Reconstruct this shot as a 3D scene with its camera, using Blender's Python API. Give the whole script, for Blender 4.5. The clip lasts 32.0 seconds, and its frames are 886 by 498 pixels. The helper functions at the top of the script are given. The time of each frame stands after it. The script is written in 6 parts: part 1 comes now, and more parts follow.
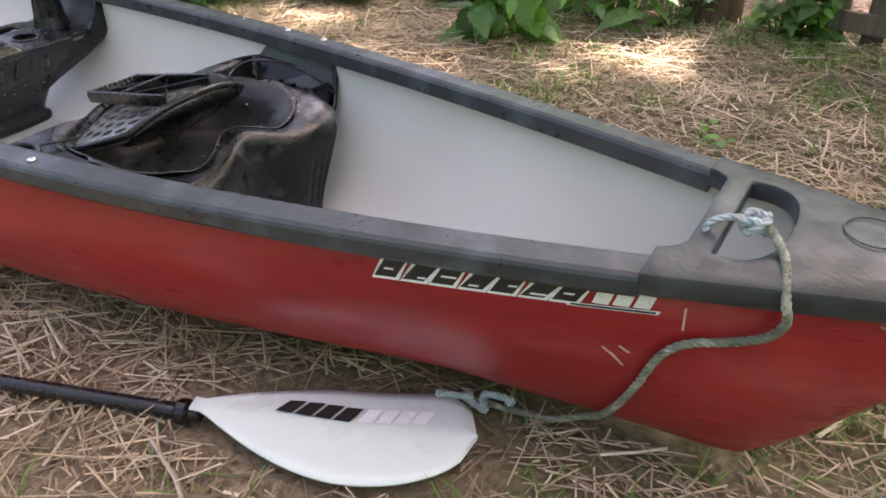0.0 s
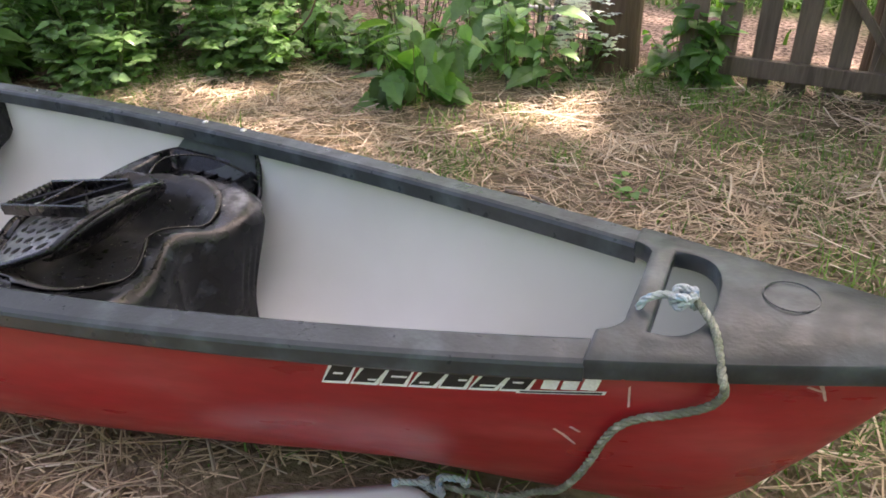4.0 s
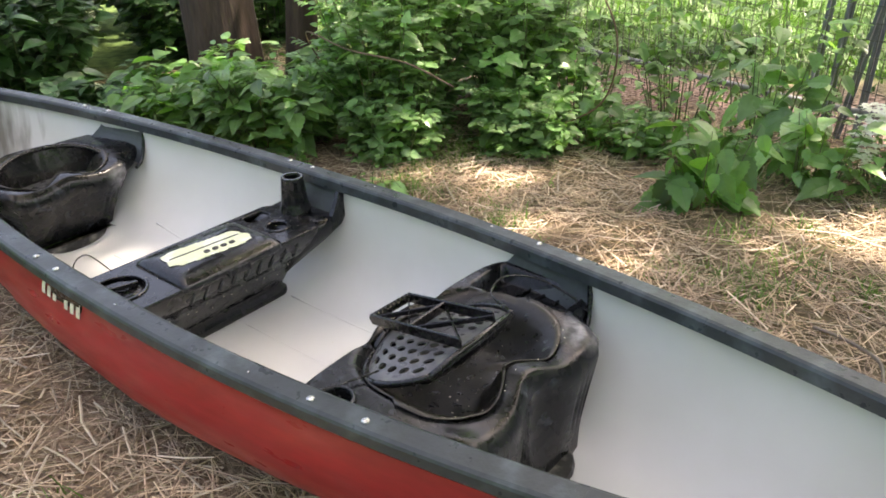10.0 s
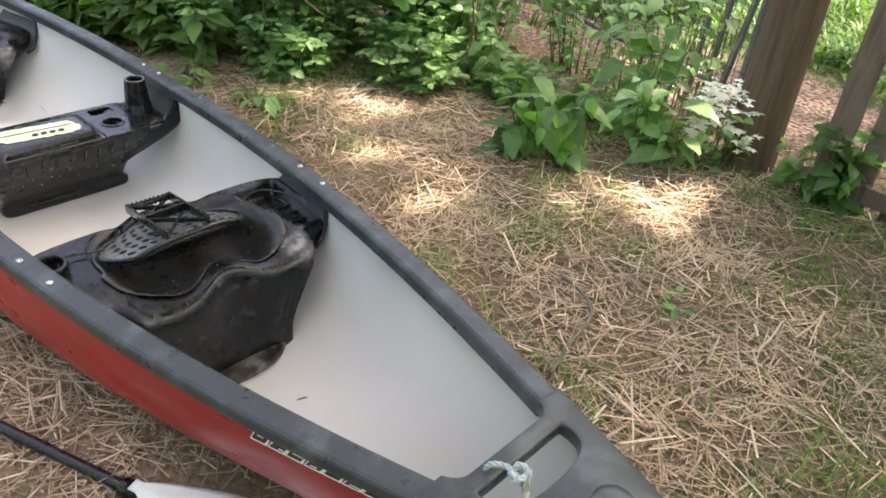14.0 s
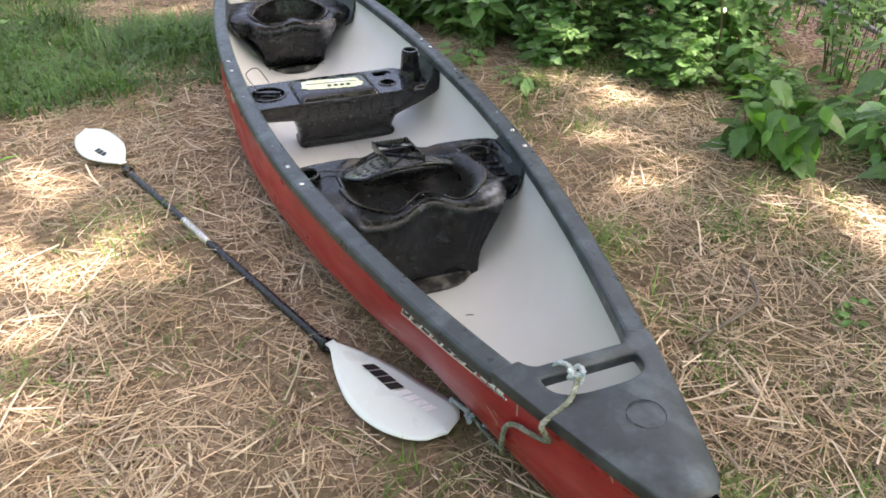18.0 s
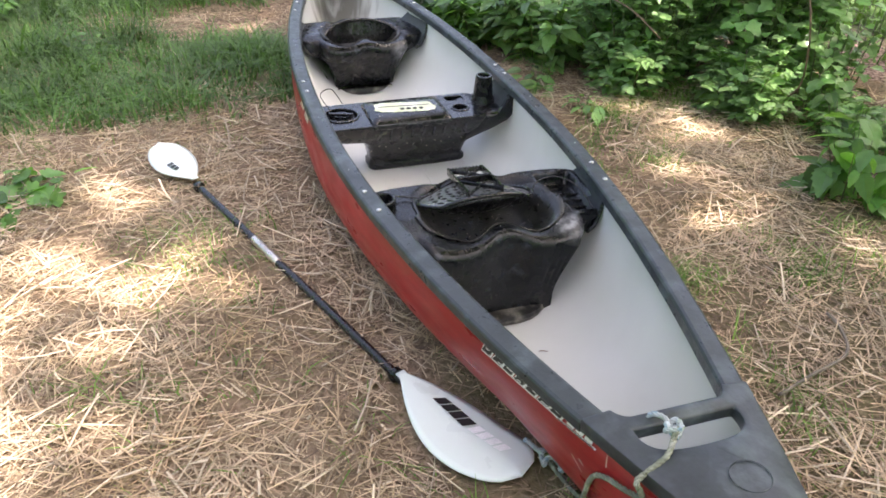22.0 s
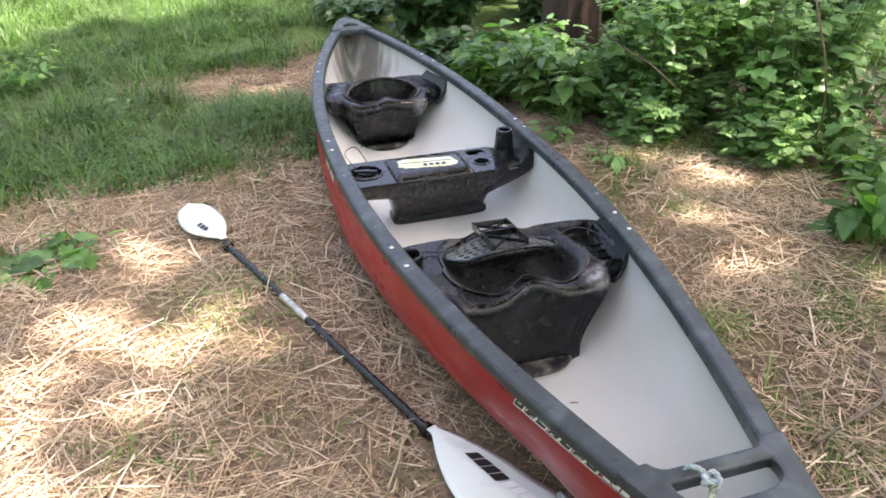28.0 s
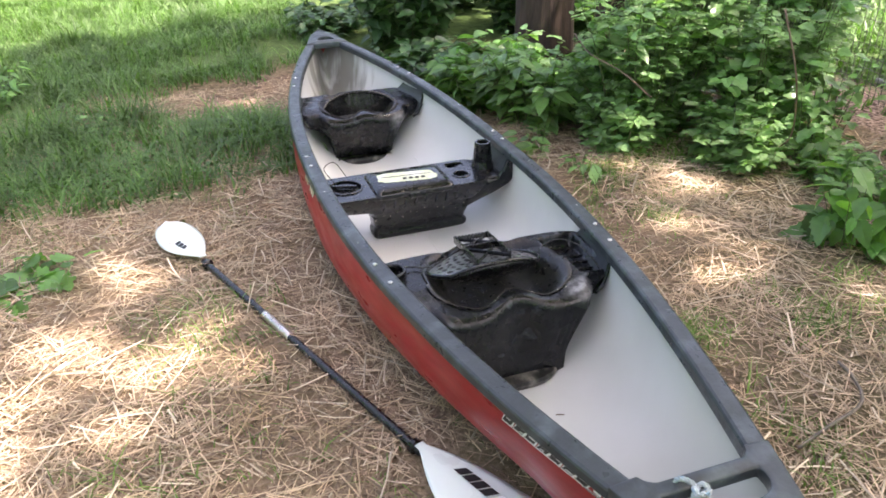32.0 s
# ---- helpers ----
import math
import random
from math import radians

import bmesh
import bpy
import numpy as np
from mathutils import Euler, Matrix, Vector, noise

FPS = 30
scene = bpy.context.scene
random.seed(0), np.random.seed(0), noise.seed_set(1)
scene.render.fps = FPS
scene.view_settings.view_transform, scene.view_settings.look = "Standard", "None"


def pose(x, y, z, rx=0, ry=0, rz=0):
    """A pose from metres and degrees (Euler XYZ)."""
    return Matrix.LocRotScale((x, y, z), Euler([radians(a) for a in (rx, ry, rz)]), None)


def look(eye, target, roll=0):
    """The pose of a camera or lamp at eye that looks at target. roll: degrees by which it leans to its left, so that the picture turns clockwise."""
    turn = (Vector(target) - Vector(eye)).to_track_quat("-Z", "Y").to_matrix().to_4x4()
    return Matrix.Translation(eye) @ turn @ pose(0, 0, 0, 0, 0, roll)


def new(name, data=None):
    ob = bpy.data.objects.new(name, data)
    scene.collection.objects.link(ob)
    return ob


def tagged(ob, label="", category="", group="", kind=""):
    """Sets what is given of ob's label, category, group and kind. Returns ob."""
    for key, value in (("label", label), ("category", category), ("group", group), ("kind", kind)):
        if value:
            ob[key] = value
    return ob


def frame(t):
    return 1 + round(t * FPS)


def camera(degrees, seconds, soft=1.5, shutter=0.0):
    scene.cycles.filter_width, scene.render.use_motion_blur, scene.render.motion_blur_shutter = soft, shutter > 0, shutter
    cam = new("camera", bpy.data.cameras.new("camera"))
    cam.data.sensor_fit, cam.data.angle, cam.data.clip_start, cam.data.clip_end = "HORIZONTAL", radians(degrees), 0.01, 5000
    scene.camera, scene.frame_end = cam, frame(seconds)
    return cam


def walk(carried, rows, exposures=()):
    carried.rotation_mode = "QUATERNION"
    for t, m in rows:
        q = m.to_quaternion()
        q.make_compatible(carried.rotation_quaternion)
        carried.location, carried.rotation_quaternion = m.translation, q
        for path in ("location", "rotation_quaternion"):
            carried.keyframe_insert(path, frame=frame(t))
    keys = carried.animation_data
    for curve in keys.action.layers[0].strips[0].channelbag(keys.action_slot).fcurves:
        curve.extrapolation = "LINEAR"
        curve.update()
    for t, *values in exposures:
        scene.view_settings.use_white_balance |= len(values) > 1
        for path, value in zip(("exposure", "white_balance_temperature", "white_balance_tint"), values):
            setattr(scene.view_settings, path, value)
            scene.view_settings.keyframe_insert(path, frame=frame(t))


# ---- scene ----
cam = camera(60.74, 32.0, soft=1.7)
PATH = [
    (0, (1.953, -1.001, 0.982), (1.1284, 0.3622, -0.0530), 0.73),
    (0.5, (1.926, -1.001, 0.944), (1.1017, 0.3552, -0.1009), 0.09),
    (1, (1.903, -0.992, 0.957), (1.1329, 0.3896, -0.0959), -0.68),
    (1.5, (1.884, -0.971, 0.973), (1.1305, 0.4232, -0.0742), -1.03),
    (2, (1.879, -0.964, 0.987), (1.1381, 0.4501, -0.0435), -1.52),
    (2.5, (1.871, -0.972, 1.023), (1.1388, 0.4583, 0.0085), -1.07),
    (3, (1.858, -0.974, 1.033), (1.1422, 0.4834, 0.0470), -0.35),
    (3.5, (1.881, -0.979, 1.044), (1.1734, 0.4994, 0.0832), -0.55),
    (5.5, (1.984, -1.040, 1.105), (1.4154, 0.5163, 0.1759), -1.53),
    (6, (1.978, -1.029, 1.106), (1.4053, 0.5181, 0.1628), -1.90),
    (6.5, (1.861, -1.011, 1.151), (1.2340, 0.4786, 0.1526), -0.91),
    (7, (1.742, -0.994, 1.201), (1.0427, 0.4539, 0.1882), 0.19),
    (7.5, (1.634, -0.995, 1.227), (0.7826, 0.3938, 0.2489), -1.06),
    (8, (1.626, -1.041, 1.291), (0.7010, 0.3100, 0.3264), -0.85),
    (8.5, (1.588, -1.084, 1.305), (0.5942, 0.2466, 0.3818), -0.67),
    (9, (1.579, -1.116, 1.312), (0.5488, 0.2055, 0.4170), -0.89),
    (9.5, (1.573, -1.122, 1.304), (0.5179, 0.1928, 0.4284), -1.18),
    (10, (1.564, -1.119, 1.306), (0.4934, 0.1876, 0.4351), -1.32),
    (10.5, (1.566, -1.111, 1.292), (0.4787, 0.1831, 0.4244), -2.31),
    (11, (1.584, -1.099, 1.302), (0.4767, 0.1840, 0.4425), -3.20),
    (11.5, (1.631, -1.067, 1.341), (0.5598, 0.2315, 0.4605), -5.83),
    (12, (1.617, -1.077, 1.307), (0.6348, 0.2848, 0.4170), -6.13),
    (12.5, (1.645, -1.070, 1.296), (0.6993, 0.2970, 0.3754), -5.78),
    (12.8, (1.849, -1.035, 1.340), (0.874, 0.386, 0.325), -8.5),
    (13, (1.968, -1.008, 1.325), (1.030, 0.443, 0.316), -7.7),
    (13.2, (2.102, -1.015, 1.395), (1.271, 0.466, 0.340), -2.2),
    (13.5, (2.168, -0.984, 1.465), (1.3633, 0.3612, 0.3916), 3.39),
    (14, (2.309, -0.810, 1.469), (1.2564, 0.3850, 0.4331), 5.48),
    (14.5, (2.341, -0.708, 1.510), (1.1282, 0.2784, 0.4305), 8.75),
    (15, (2.507, -0.598, 1.538), (1.0719, 0.0451, 0.4723), 7.40),
    (15.5, (2.561, -0.623, 1.548), (1.0437, -0.1533, 0.5052), 6.24),
    (17.5, (2.832, -0.748, 1.589), (1.3592, -0.1771, 0.5328), 1.74),
    (18, (2.819, -0.754, 1.564), (1.3679, -0.1550, 0.4940), 1.13),
    (18.5, (2.798, -0.770, 1.565), (1.3620, -0.1640, 0.4779), -0.18),
    (19, (2.770, -0.779, 1.558), (1.3294, -0.1842, 0.4715), -0.34),
    (19.5, (2.760, -0.793, 1.568), (1.3157, -0.2101, 0.4797), -0.46),
    (20, (2.759, -0.795, 1.562), (1.3042, -0.2222, 0.4828), -0.72),
    (20.5, (2.762, -0.793, 1.558), (1.2988, -0.2286, 0.4858), -0.95),
    (21, (2.775, -0.796, 1.571), (1.3027, -0.2451, 0.5036), -0.96),
    (21.5, (2.777, -0.805, 1.575), (1.3018, -0.2514, 0.5130), -0.63),
    (22, (2.721, -0.832, 1.564), (1.2095, -0.3227, 0.5306), 1.60),
    (22.5, (2.707, -0.853, 1.596), (1.1926, -0.3610, 0.5587), 1.02),
    (23, (2.733, -0.840, 1.614), (1.2002, -0.3509, 0.6033), 0.97),
    (23.5, (2.756, -0.818, 1.616), (1.2052, -0.3206, 0.6374), 1.33),
    (24, (2.779, -0.821, 1.635), (1.2091, -0.2958, 0.7022), 0.92),
    (24.5, (2.777, -0.843, 1.640), (1.2515, -0.2057, 0.7038), 1.86),
    (25, (2.743, -0.855, 1.606), (1.2463, -0.1903, 0.6423), 2.70),
    (25.5, (2.701, -0.875, 1.587), (1.2100, -0.2414, 0.5934), 2.80),
    (26, (2.700, -0.869, 1.573), (1.1611, -0.3426, 0.5908), 1.21),
    (26.5, (2.708, -0.855, 1.582), (1.1511, -0.3490, 0.6171), -0.06),
    (28.5, (2.744, -0.858, 1.602), (1.1516, -0.3838, 0.6814), -0.96),
    (29, (2.758, -0.848, 1.612), (1.1646, -0.3715, 0.6941), -1.19),
    (29.5, (2.755, -0.851, 1.610), (1.1644, -0.3579, 0.6953), -1.34),
    (30, (2.739, -0.849, 1.598), (1.1487, -0.3470, 0.6876), -1.23),
    (30.5, (2.724, -0.864, 1.602), (1.1364, -0.3581, 0.6889), -0.89),
    (31, (2.722, -0.862, 1.600), (1.1341, -0.3516, 0.6893), -0.82),
    (31.5, (2.708, -0.850, 1.609), (1.1257, -0.3352, 0.6916), -1.01),
    (32, (2.714, -0.876, 1.619), (1.1379, -0.3362, 0.7048), -1.04),
]
walk(cam, [(t, look(eye, target, roll)) for t, eye, target, roll in PATH], ((0, 2.52, 7800, 23), (3.5, 2.50, 7800, 22), (6, 2.50, 7900, 18), (10, 2.54, 8000, 14), (14.5, 2.62, 8000, 15), (18, 2.58, 7650, 15), (23, 2.64, 7500, 16), (29, 2.62, 7400, 18), (32, 2.65, 7350, 18)))

# ---- world, sun, exposure ----
SUN_FROM = Vector((0.24, 0.46, 1.15)).normalized()
world = bpy.data.worlds.new("sky")
world.use_nodes = True
wn = world.node_tree
sky = wn.nodes.new("ShaderNodeTexSky")
sky.sky_type, sky.sun_disc = "NISHITA", False
sky.air_density, sky.dust_density, sky.ozone_density = 0.6, 4.0, 0.3
sky.sun_elevation = math.asin(SUN_FROM.z)
sky.sun_rotation = math.atan2(SUN_FROM.x, SUN_FROM.y)
wn.nodes["Background"].inputs[1].default_value = 0.15
wn.links.new(sky.outputs[0], wn.nodes["Background"].inputs[0])
scene.world = world
sun = new("sun", bpy.data.lights.new("sun", "SUN"))
sun.data.energy, sun.data.angle, sun.data.color = 3.4, radians(0.9), (1.0, 0.95, 0.93)
sun.matrix_world = look(SUN_FROM * 20, (0, 0, 0))


# ---- materials ----
def mat(name, base, rough=0.6, metal=0.0, vary=(0.75, 1.25), scale=8.0, bump=0.0, bump_scale=60.0, island=0.0,
        translucent=0.0, obj_rand=0.0, tint=None, tint_scale=3.0, tint_at=(0.5, 0.65), spec=0.5, stretch=None, coat=0.0, fine=0.1, wear_sheen=None):
    """Principled material with variation at two scales, an optional second tone in blotches and fine relief."""
    m = bpy.data.materials.new(name)
    m.use_nodes = True
    nt, b = m.node_tree, m.node_tree.nodes["Principled BSDF"]
    N, L = nt.nodes.new, nt.links.new
    co = N("ShaderNodeTexCoord").outputs["Object"]
    if stretch:
        mp = N("ShaderNodeMapping")
        mp.inputs["Scale"].default_value = stretch
        L(co, mp.inputs[0])
        co = mp.outputs[0]

    def noise_tex(s, detail=4.0):
        n = N("ShaderNodeTexNoise")
        n.inputs["Scale"].default_value, n.inputs["Detail"].default_value = s, detail
        L(co, n.inputs["Vector"])
        return n.outputs[0]

    def ramp(val, a, b_, lo, hi):
        r = N("ShaderNodeMapRange")
        r.inputs[1].default_value, r.inputs[2].default_value = a, b_
        r.inputs[3].default_value, r.inputs[4].default_value = lo, hi
        L(val, r.inputs[0])
        return r.outputs[0]

    col = N("ShaderNodeRGB")
    col.outputs[0].default_value = (*base, 1)
    c = col.outputs[0]
    if tint:
        mx = N("ShaderNodeMix")
        mx.data_type = "RGBA"
        L(ramp(noise_tex(tint_scale, 6.0), *tint_at, 0, 1), mx.inputs[0])
        L(c, mx.inputs[6])
        mx.inputs[7].default_value = (*tint, 1)
        c = mx.outputs[2]
    # paler convex edges: rubbed plastic and a painted gloss highlight in one
    if wear_sheen:
        mx = N("ShaderNodeMix")
        mx.data_type = "RGBA"
        pt = ramp(N("ShaderNodeNewGeometry").outputs["Pointiness"], 0.560, 0.62, 0, 0.5)
        L(pt, mx.inputs[0])
        L(c, mx.inputs[6])
        mx.inputs[7].default_value = (*wear_sheen, 1)
        c = mx.outputs[2]
    f = ramp(noise_tex(scale), 0.3, 0.7, *vary)
    f2 = ramp(noise_tex(scale * 9, 3.0), 0.3, 0.7, 1 - fine, 1 + fine)
    mul = N("ShaderNodeMath")
    mul.operation = "MULTIPLY"
    L(f, mul.inputs[0])
    L(f2, mul.inputs[1])
    f = mul.outputs[0]
    if island or obj_rand:
        src = N("ShaderNodeNewGeometry").outputs["Random Per Island"] if island else N("ShaderNodeObjectInfo").outputs["Random"]
        k = island or obj_rand
        m2 = N("ShaderNodeMath")
        m2.operation = "MULTIPLY"
        L(f, m2.inputs[0])
        L(ramp(src, 0, 1, 1 - k, 1 + k), m2.inputs[1])
        f = m2.outputs[0]
    vm = N("ShaderNodeVectorMath")
    vm.operation = "SCALE"
    L(c, vm.inputs[0])
    L(f, vm.inputs["Scale"])
    c = vm.outputs[0]
    L(c, b.inputs["Base Color"])
    L(ramp(noise_tex(scale * 3), 0.3, 0.7, max(0.02, rough - 0.12), min(1, rough + 0.12)), b.inputs["Roughness"])
    b.inputs["Metallic"].default_value = metal
    b.inputs["Specular IOR Level"].default_value = spec
    b.inputs["Coat Weight"].default_value = coat
    if bump:
        bp = N("ShaderNodeBump")
        bp.inputs["Strength"].default_value, bp.inputs["Distance"].default_value = bump, 0.004
        L(noise_tex(bump_scale), bp.inputs["Height"])
        L(bp.outputs[0], b.inputs["Normal"])
    if translucent:
        tr = N("ShaderNodeBsdfTranslucent")
        tv = N("ShaderNodeVectorMath")
        tv.operation = "MULTIPLY"
        L(c, tv.inputs[0])
        tv.inputs[1].default_value = (1.15, 1.45, 0.5)
        L(tv.outputs[0], tr.inputs[0])
        mx = N("ShaderNodeMixShader")
        mx.inputs[0].default_value = translucent
        L(b.outputs[0], mx.inputs[1])
        L(tr.outputs[0], mx.inputs[2])
        L(mx.outputs[0], nt.nodes["Material Output"].inputs[0])
    return m


M_RED = mat("red_polyethylene", (0.33, 0.017, 0.021), 0.36, vary=(0.85, 1.12), scale=3, bump=0.06, bump_scale=90,
            tint=(0.38, 0.055, 0.055), tint_scale=5, tint_at=(0.52, 0.75), stretch=(0.6, 1, 2.5))
M_LINER = mat("grey_liner", (0.665, 0.668, 0.655), 0.42, fine=0.015, vary=(0.985, 1.015), scale=1.2, tint=(0.63, 0.622, 0.595), tint_scale=0.9, tint_at=(0.5, 0.85),
              bump=0.05, bump_scale=120)
def stain_liner(m):
    """Brown streaks of dried water on the liner towards the stern."""
    nt = m.node_tree
    N, L = nt.nodes.new, nt.links.new
    b = nt.nodes["Principled BSDF"]
    src = b.inputs["Base Color"].links[0].from_socket
    co = N("ShaderNodeTexCoord").outputs["Object"]
    mp = N("ShaderNodeMapping")
    mp.inputs["Scale"].default_value = (14, 14, 2.5)
    L(co, mp.inputs[0])
    n = N("ShaderNodeTexNoise")
    n.inputs["Scale"].default_value, n.inputs["Detail"].default_value = 1.0, 5.0
    L(mp.outputs[0], n.inputs["Vector"])
    sep = N("ShaderNodeSeparateXYZ")
    L(co, sep.inputs[0])
    r = N("ShaderNodeMapRange")
    r.inputs[1].default_value, r.inputs[2].default_value, r.inputs[3].default_value, r.inputs[4].default_value = -1.55, -1.95, -0.25, 0.30
    L(sep.outputs[0], r.inputs[0])
    ad = N("ShaderNodeMath")
    L(n.outputs[0], ad.inputs[0])
    L(r.outputs[0], ad.inputs[1])
    r2 = N("ShaderNodeMapRange")
    r2.inputs[1].default_value, r2.inputs[2].default_value, r2.inputs[4].default_value = 0.52, 0.80, 0.8
    L(ad.outputs[0], r2.inputs[0])
    mx = N("ShaderNodeMix")
    mx.data_type = "RGBA"
    L(r2.outputs[0], mx.inputs[0])
    L(src, mx.inputs[6])
    mx.inputs[7].default_value = (0.085, 0.068, 0.045, 1)
    # darker, slightly yellowish grey towards the bow
    bow_noise = N("ShaderNodeTexNoise")
    bow_noise.inputs["Scale"].default_value, bow_noise.inputs["Detail"].default_value = 3.0, 5.0
    L(co, bow_noise.inputs["Vector"])
    along_x = N("ShaderNodeMapRange")
    along_x.inputs[1].default_value, along_x.inputs[2].default_value, along_x.inputs[3].default_value, along_x.inputs[4].default_value = 0.6, 1.7, -0.30, 0.60
    L(sep.outputs[0], along_x.inputs[0])
    bow_tone = N("ShaderNodeMath")
    bow_tone.use_clamp = True
    L(bow_noise.outputs[0], bow_tone.inputs[0])
    L(along_x.outputs[0], bow_tone.inputs[1])
    amount = N("ShaderNodeMath")
    amount.operation = "MULTIPLY"
    L(bow_tone.outputs[0], amount.inputs[0])
    amount.inputs[1].default_value = 0.85
    mx2 = N("ShaderNodeMix")
    mx2.data_type = "RGBA"
    L(amount.outputs[0], mx2.inputs[0])
    L(mx.outputs[2], mx2.inputs[6])
    mx2.inputs[7].default_value = (0.465, 0.474, 0.425, 1)
    L(mx2.outputs[2], b.inputs["Base Color"])


stain_liner(M_LINER)
M_RIM = mat("weathered_black_vinyl", (0.033, 0.040, 0.044), 0.36, vary=(0.8, 1.25), scale=9, tint=(0.070, 0.090, 0.098), tint_scale=12,
            tint_at=(0.50, 0.72), bump=0.15, bump_scale=150, spec=0.4)
M_DECK = mat("weathered_deck_plastic", (0.024, 0.030, 0.034), 0.40, vary=(0.8, 1.3), scale=10, tint=(0.070, 0.090, 0.097), tint_scale=9,
             tint_at=(0.50, 0.70), bump=0.15, bump_scale=140)
M_SEAT = mat("black_moulded_plastic", (0.0048, 0.0054, 0.0060), 0.27, vary=(0.7, 1.5), scale=10, tint=(0.044, 0.052, 0.062), tint_scale=19,
             tint_at=(0.59, 0.76), bump=0.06, bump_scale=60, spec=0.26, wear_sheen=(0.11, 0.128, 0.15), coat=0.10)
M_CONSOLE = mat("glossy_black_plastic", (0.0048, 0.0052, 0.0058), 0.24, vary=(0.7, 1.5), scale=10, tint=(0.018, 0.019, 0.020), tint_scale=14,
                tint_at=(0.58, 0.8), bump=0.08, bump_scale=50, spec=0.34, coat=0.20, wear_sheen=(0.10, 0.106, 0.118))


def scuff_and_glint(m, spots):
    """Rubbed plastic and painted sunlit highlights round a few corners of the seats."""
    nt = m.node_tree
    N, L = nt.nodes.new, nt.links.new
    b = nt.nodes["Principled BSDF"]
    co = N("ShaderNodeTexCoord").outputs["Object"]
    grain = N("ShaderNodeTexNoise")
    grain.inputs["Scale"].default_value, grain.inputs["Detail"].default_value = 34.0, 6.0
    L(co, grain.inputs["Vector"])
    for place, reach, amount in spots:
        src = b.inputs["Base Color"].links[0].from_socket
        d = N("ShaderNodeVectorMath")
        d.operation = "DISTANCE"
        L(co, d.inputs[0])
        d.inputs[1].default_value = place
        fall = N("ShaderNodeMapRange")
        fall.interpolation_type = "SMOOTHSTEP"
        fall.inputs[1].default_value, fall.inputs[2].default_value, fall.inputs[3].default_value, fall.inputs[4].default_value = 0.0, reach, amount, 0.0
        L(d.outputs["Value"], fall.inputs[0])
        rough_edge = N("ShaderNodeMapRange")
        rough_edge.inputs[1].default_value, rough_edge.inputs[2].default_value, rough_edge.inputs[3].default_value = 0.38, 0.60, 0.25
        L(grain.outputs[0], rough_edge.inputs[0])
        f = N("ShaderNodeMath")
        f.operation = "MULTIPLY"
        L(fall.outputs[0], f.inputs[0])
        L(rough_edge.outputs[0], f.inputs[1])
        mx = N("ShaderNodeMix")
        mx.data_type = "RGBA"
        L(f.outputs[0], mx.inputs[0])
        L(src, mx.inputs[6])
        mx.inputs[7].default_value = (0.36, 0.36, 0.38, 1)
        L(mx.outputs[2], b.inputs["Base Color"])


# pale spots paint the bright sunlit corners along with their scuffs
scuff_and_glint(M_SEAT, (((0.872, 0.228, 0.315), 0.080, 0.75), ((0.860, 0.190, 0.10), 0.08, 0.35), ((0.80, -0.28, 0.30), 0.09, 0.10), ((-1.075, 0.185, 0.26), 0.07, 0.6), ((-1.09, 0.20, 0.16), 0.06, 0.35)))
M_FOOT = mat("muddy_black_plastic", (0.008, 0.008, 0.008), 0.4, vary=(0.6, 1.5), scale=25, tint=(0.13, 0.122, 0.106), tint_scale=22, tint_at=(0.44, 0.64), bump=0.4, bump_scale=80)
M_FLANGE = mat("slate_grey_plastic", (0.050, 0.057, 0.064), 0.38, vary=(0.85, 1.2), scale=10, bump=0.1, bump_scale=120)
M_BLACK = mat("satin_black_plastic", (0.005, 0.005, 0.0055), 0.24, vary=(0.7, 1.4), scale=20, bump=0.06, bump_scale=80, spec=0.32, coat=0.25)
M_PAD = mat("dark_rubber_pad", (0.013, 0.0125, 0.0105), 0.34, vary=(0.7, 1.5), scale=14, tint=(0.05, 0.045, 0.034), tint_scale=10,
            tint_at=(0.58, 0.8), bump=0.3, bump_scale=60)
# black backrest plastic, its glossy sky reflection painted in as grey
M_PANEL = mat("sky_sheen_plastic", (0.075, 0.075, 0.079), 0.34, vary=(0.8, 1.3), scale=14, tint=(0.10, 0.10, 0.095), tint_scale=20, bump=0.1, bump_scale=90)
M_HOLE = mat("dark_recess", (0.008, 0.008, 0.008), 0.7)
M_STICKER = mat("faded_sticker", (0.62, 0.66, 0.45), 0.55, vary=(0.85, 1.1), scale=15, tint=(0.72, 0.74, 0.66), tint_scale=20)
M_STEEL = mat("rivet_steel", (0.62, 0.62, 0.60), 0.3, metal=1.0, scale=40)
M_WHITE = mat("white_vinyl", (0.82, 0.82, 0.82), 0.45, vary=(0.94, 1.03), scale=30)
M_INK = mat("black_vinyl_print", (0.02, 0.02, 0.022), 0.4, vary=(0.8, 1.2), scale=30)
M_PALE = mat("pale_print", (0.88, 0.88, 0.89), 0.35, vary=(0.97, 1.03), scale=30)
M_CREAM = mat("cream_print", (0.72, 0.66, 0.52), 0.5, vary=(0.85, 1.1), scale=30)
M_BLADE = mat("white_paddle_plastic", (0.67, 0.735, 0.715), 0.34, vary=(0.98, 1.02), scale=3, fine=0.01, tint=(0.66, 0.69, 0.67), tint_scale=3, tint_at=(0.5, 0.8))
M_SHAFT = mat("black_shaft", (0.014, 0.014, 0.016), 0.28, vary=(0.8, 1.3), scale=12, stretch=(1, 1, 1))
M_FERRULE = mat("steel_ferrule", (0.55, 0.50, 0.45), 0.35, metal=0.9, scale=18)
M_ROPE = mat("grey_green_rope", (0.17, 0.185, 0.135), 0.9, vary=(0.7, 1.25), scale=30, bump=0.8, bump_scale=260, tint=(0.30, 0.31, 0.25), tint_scale=50)
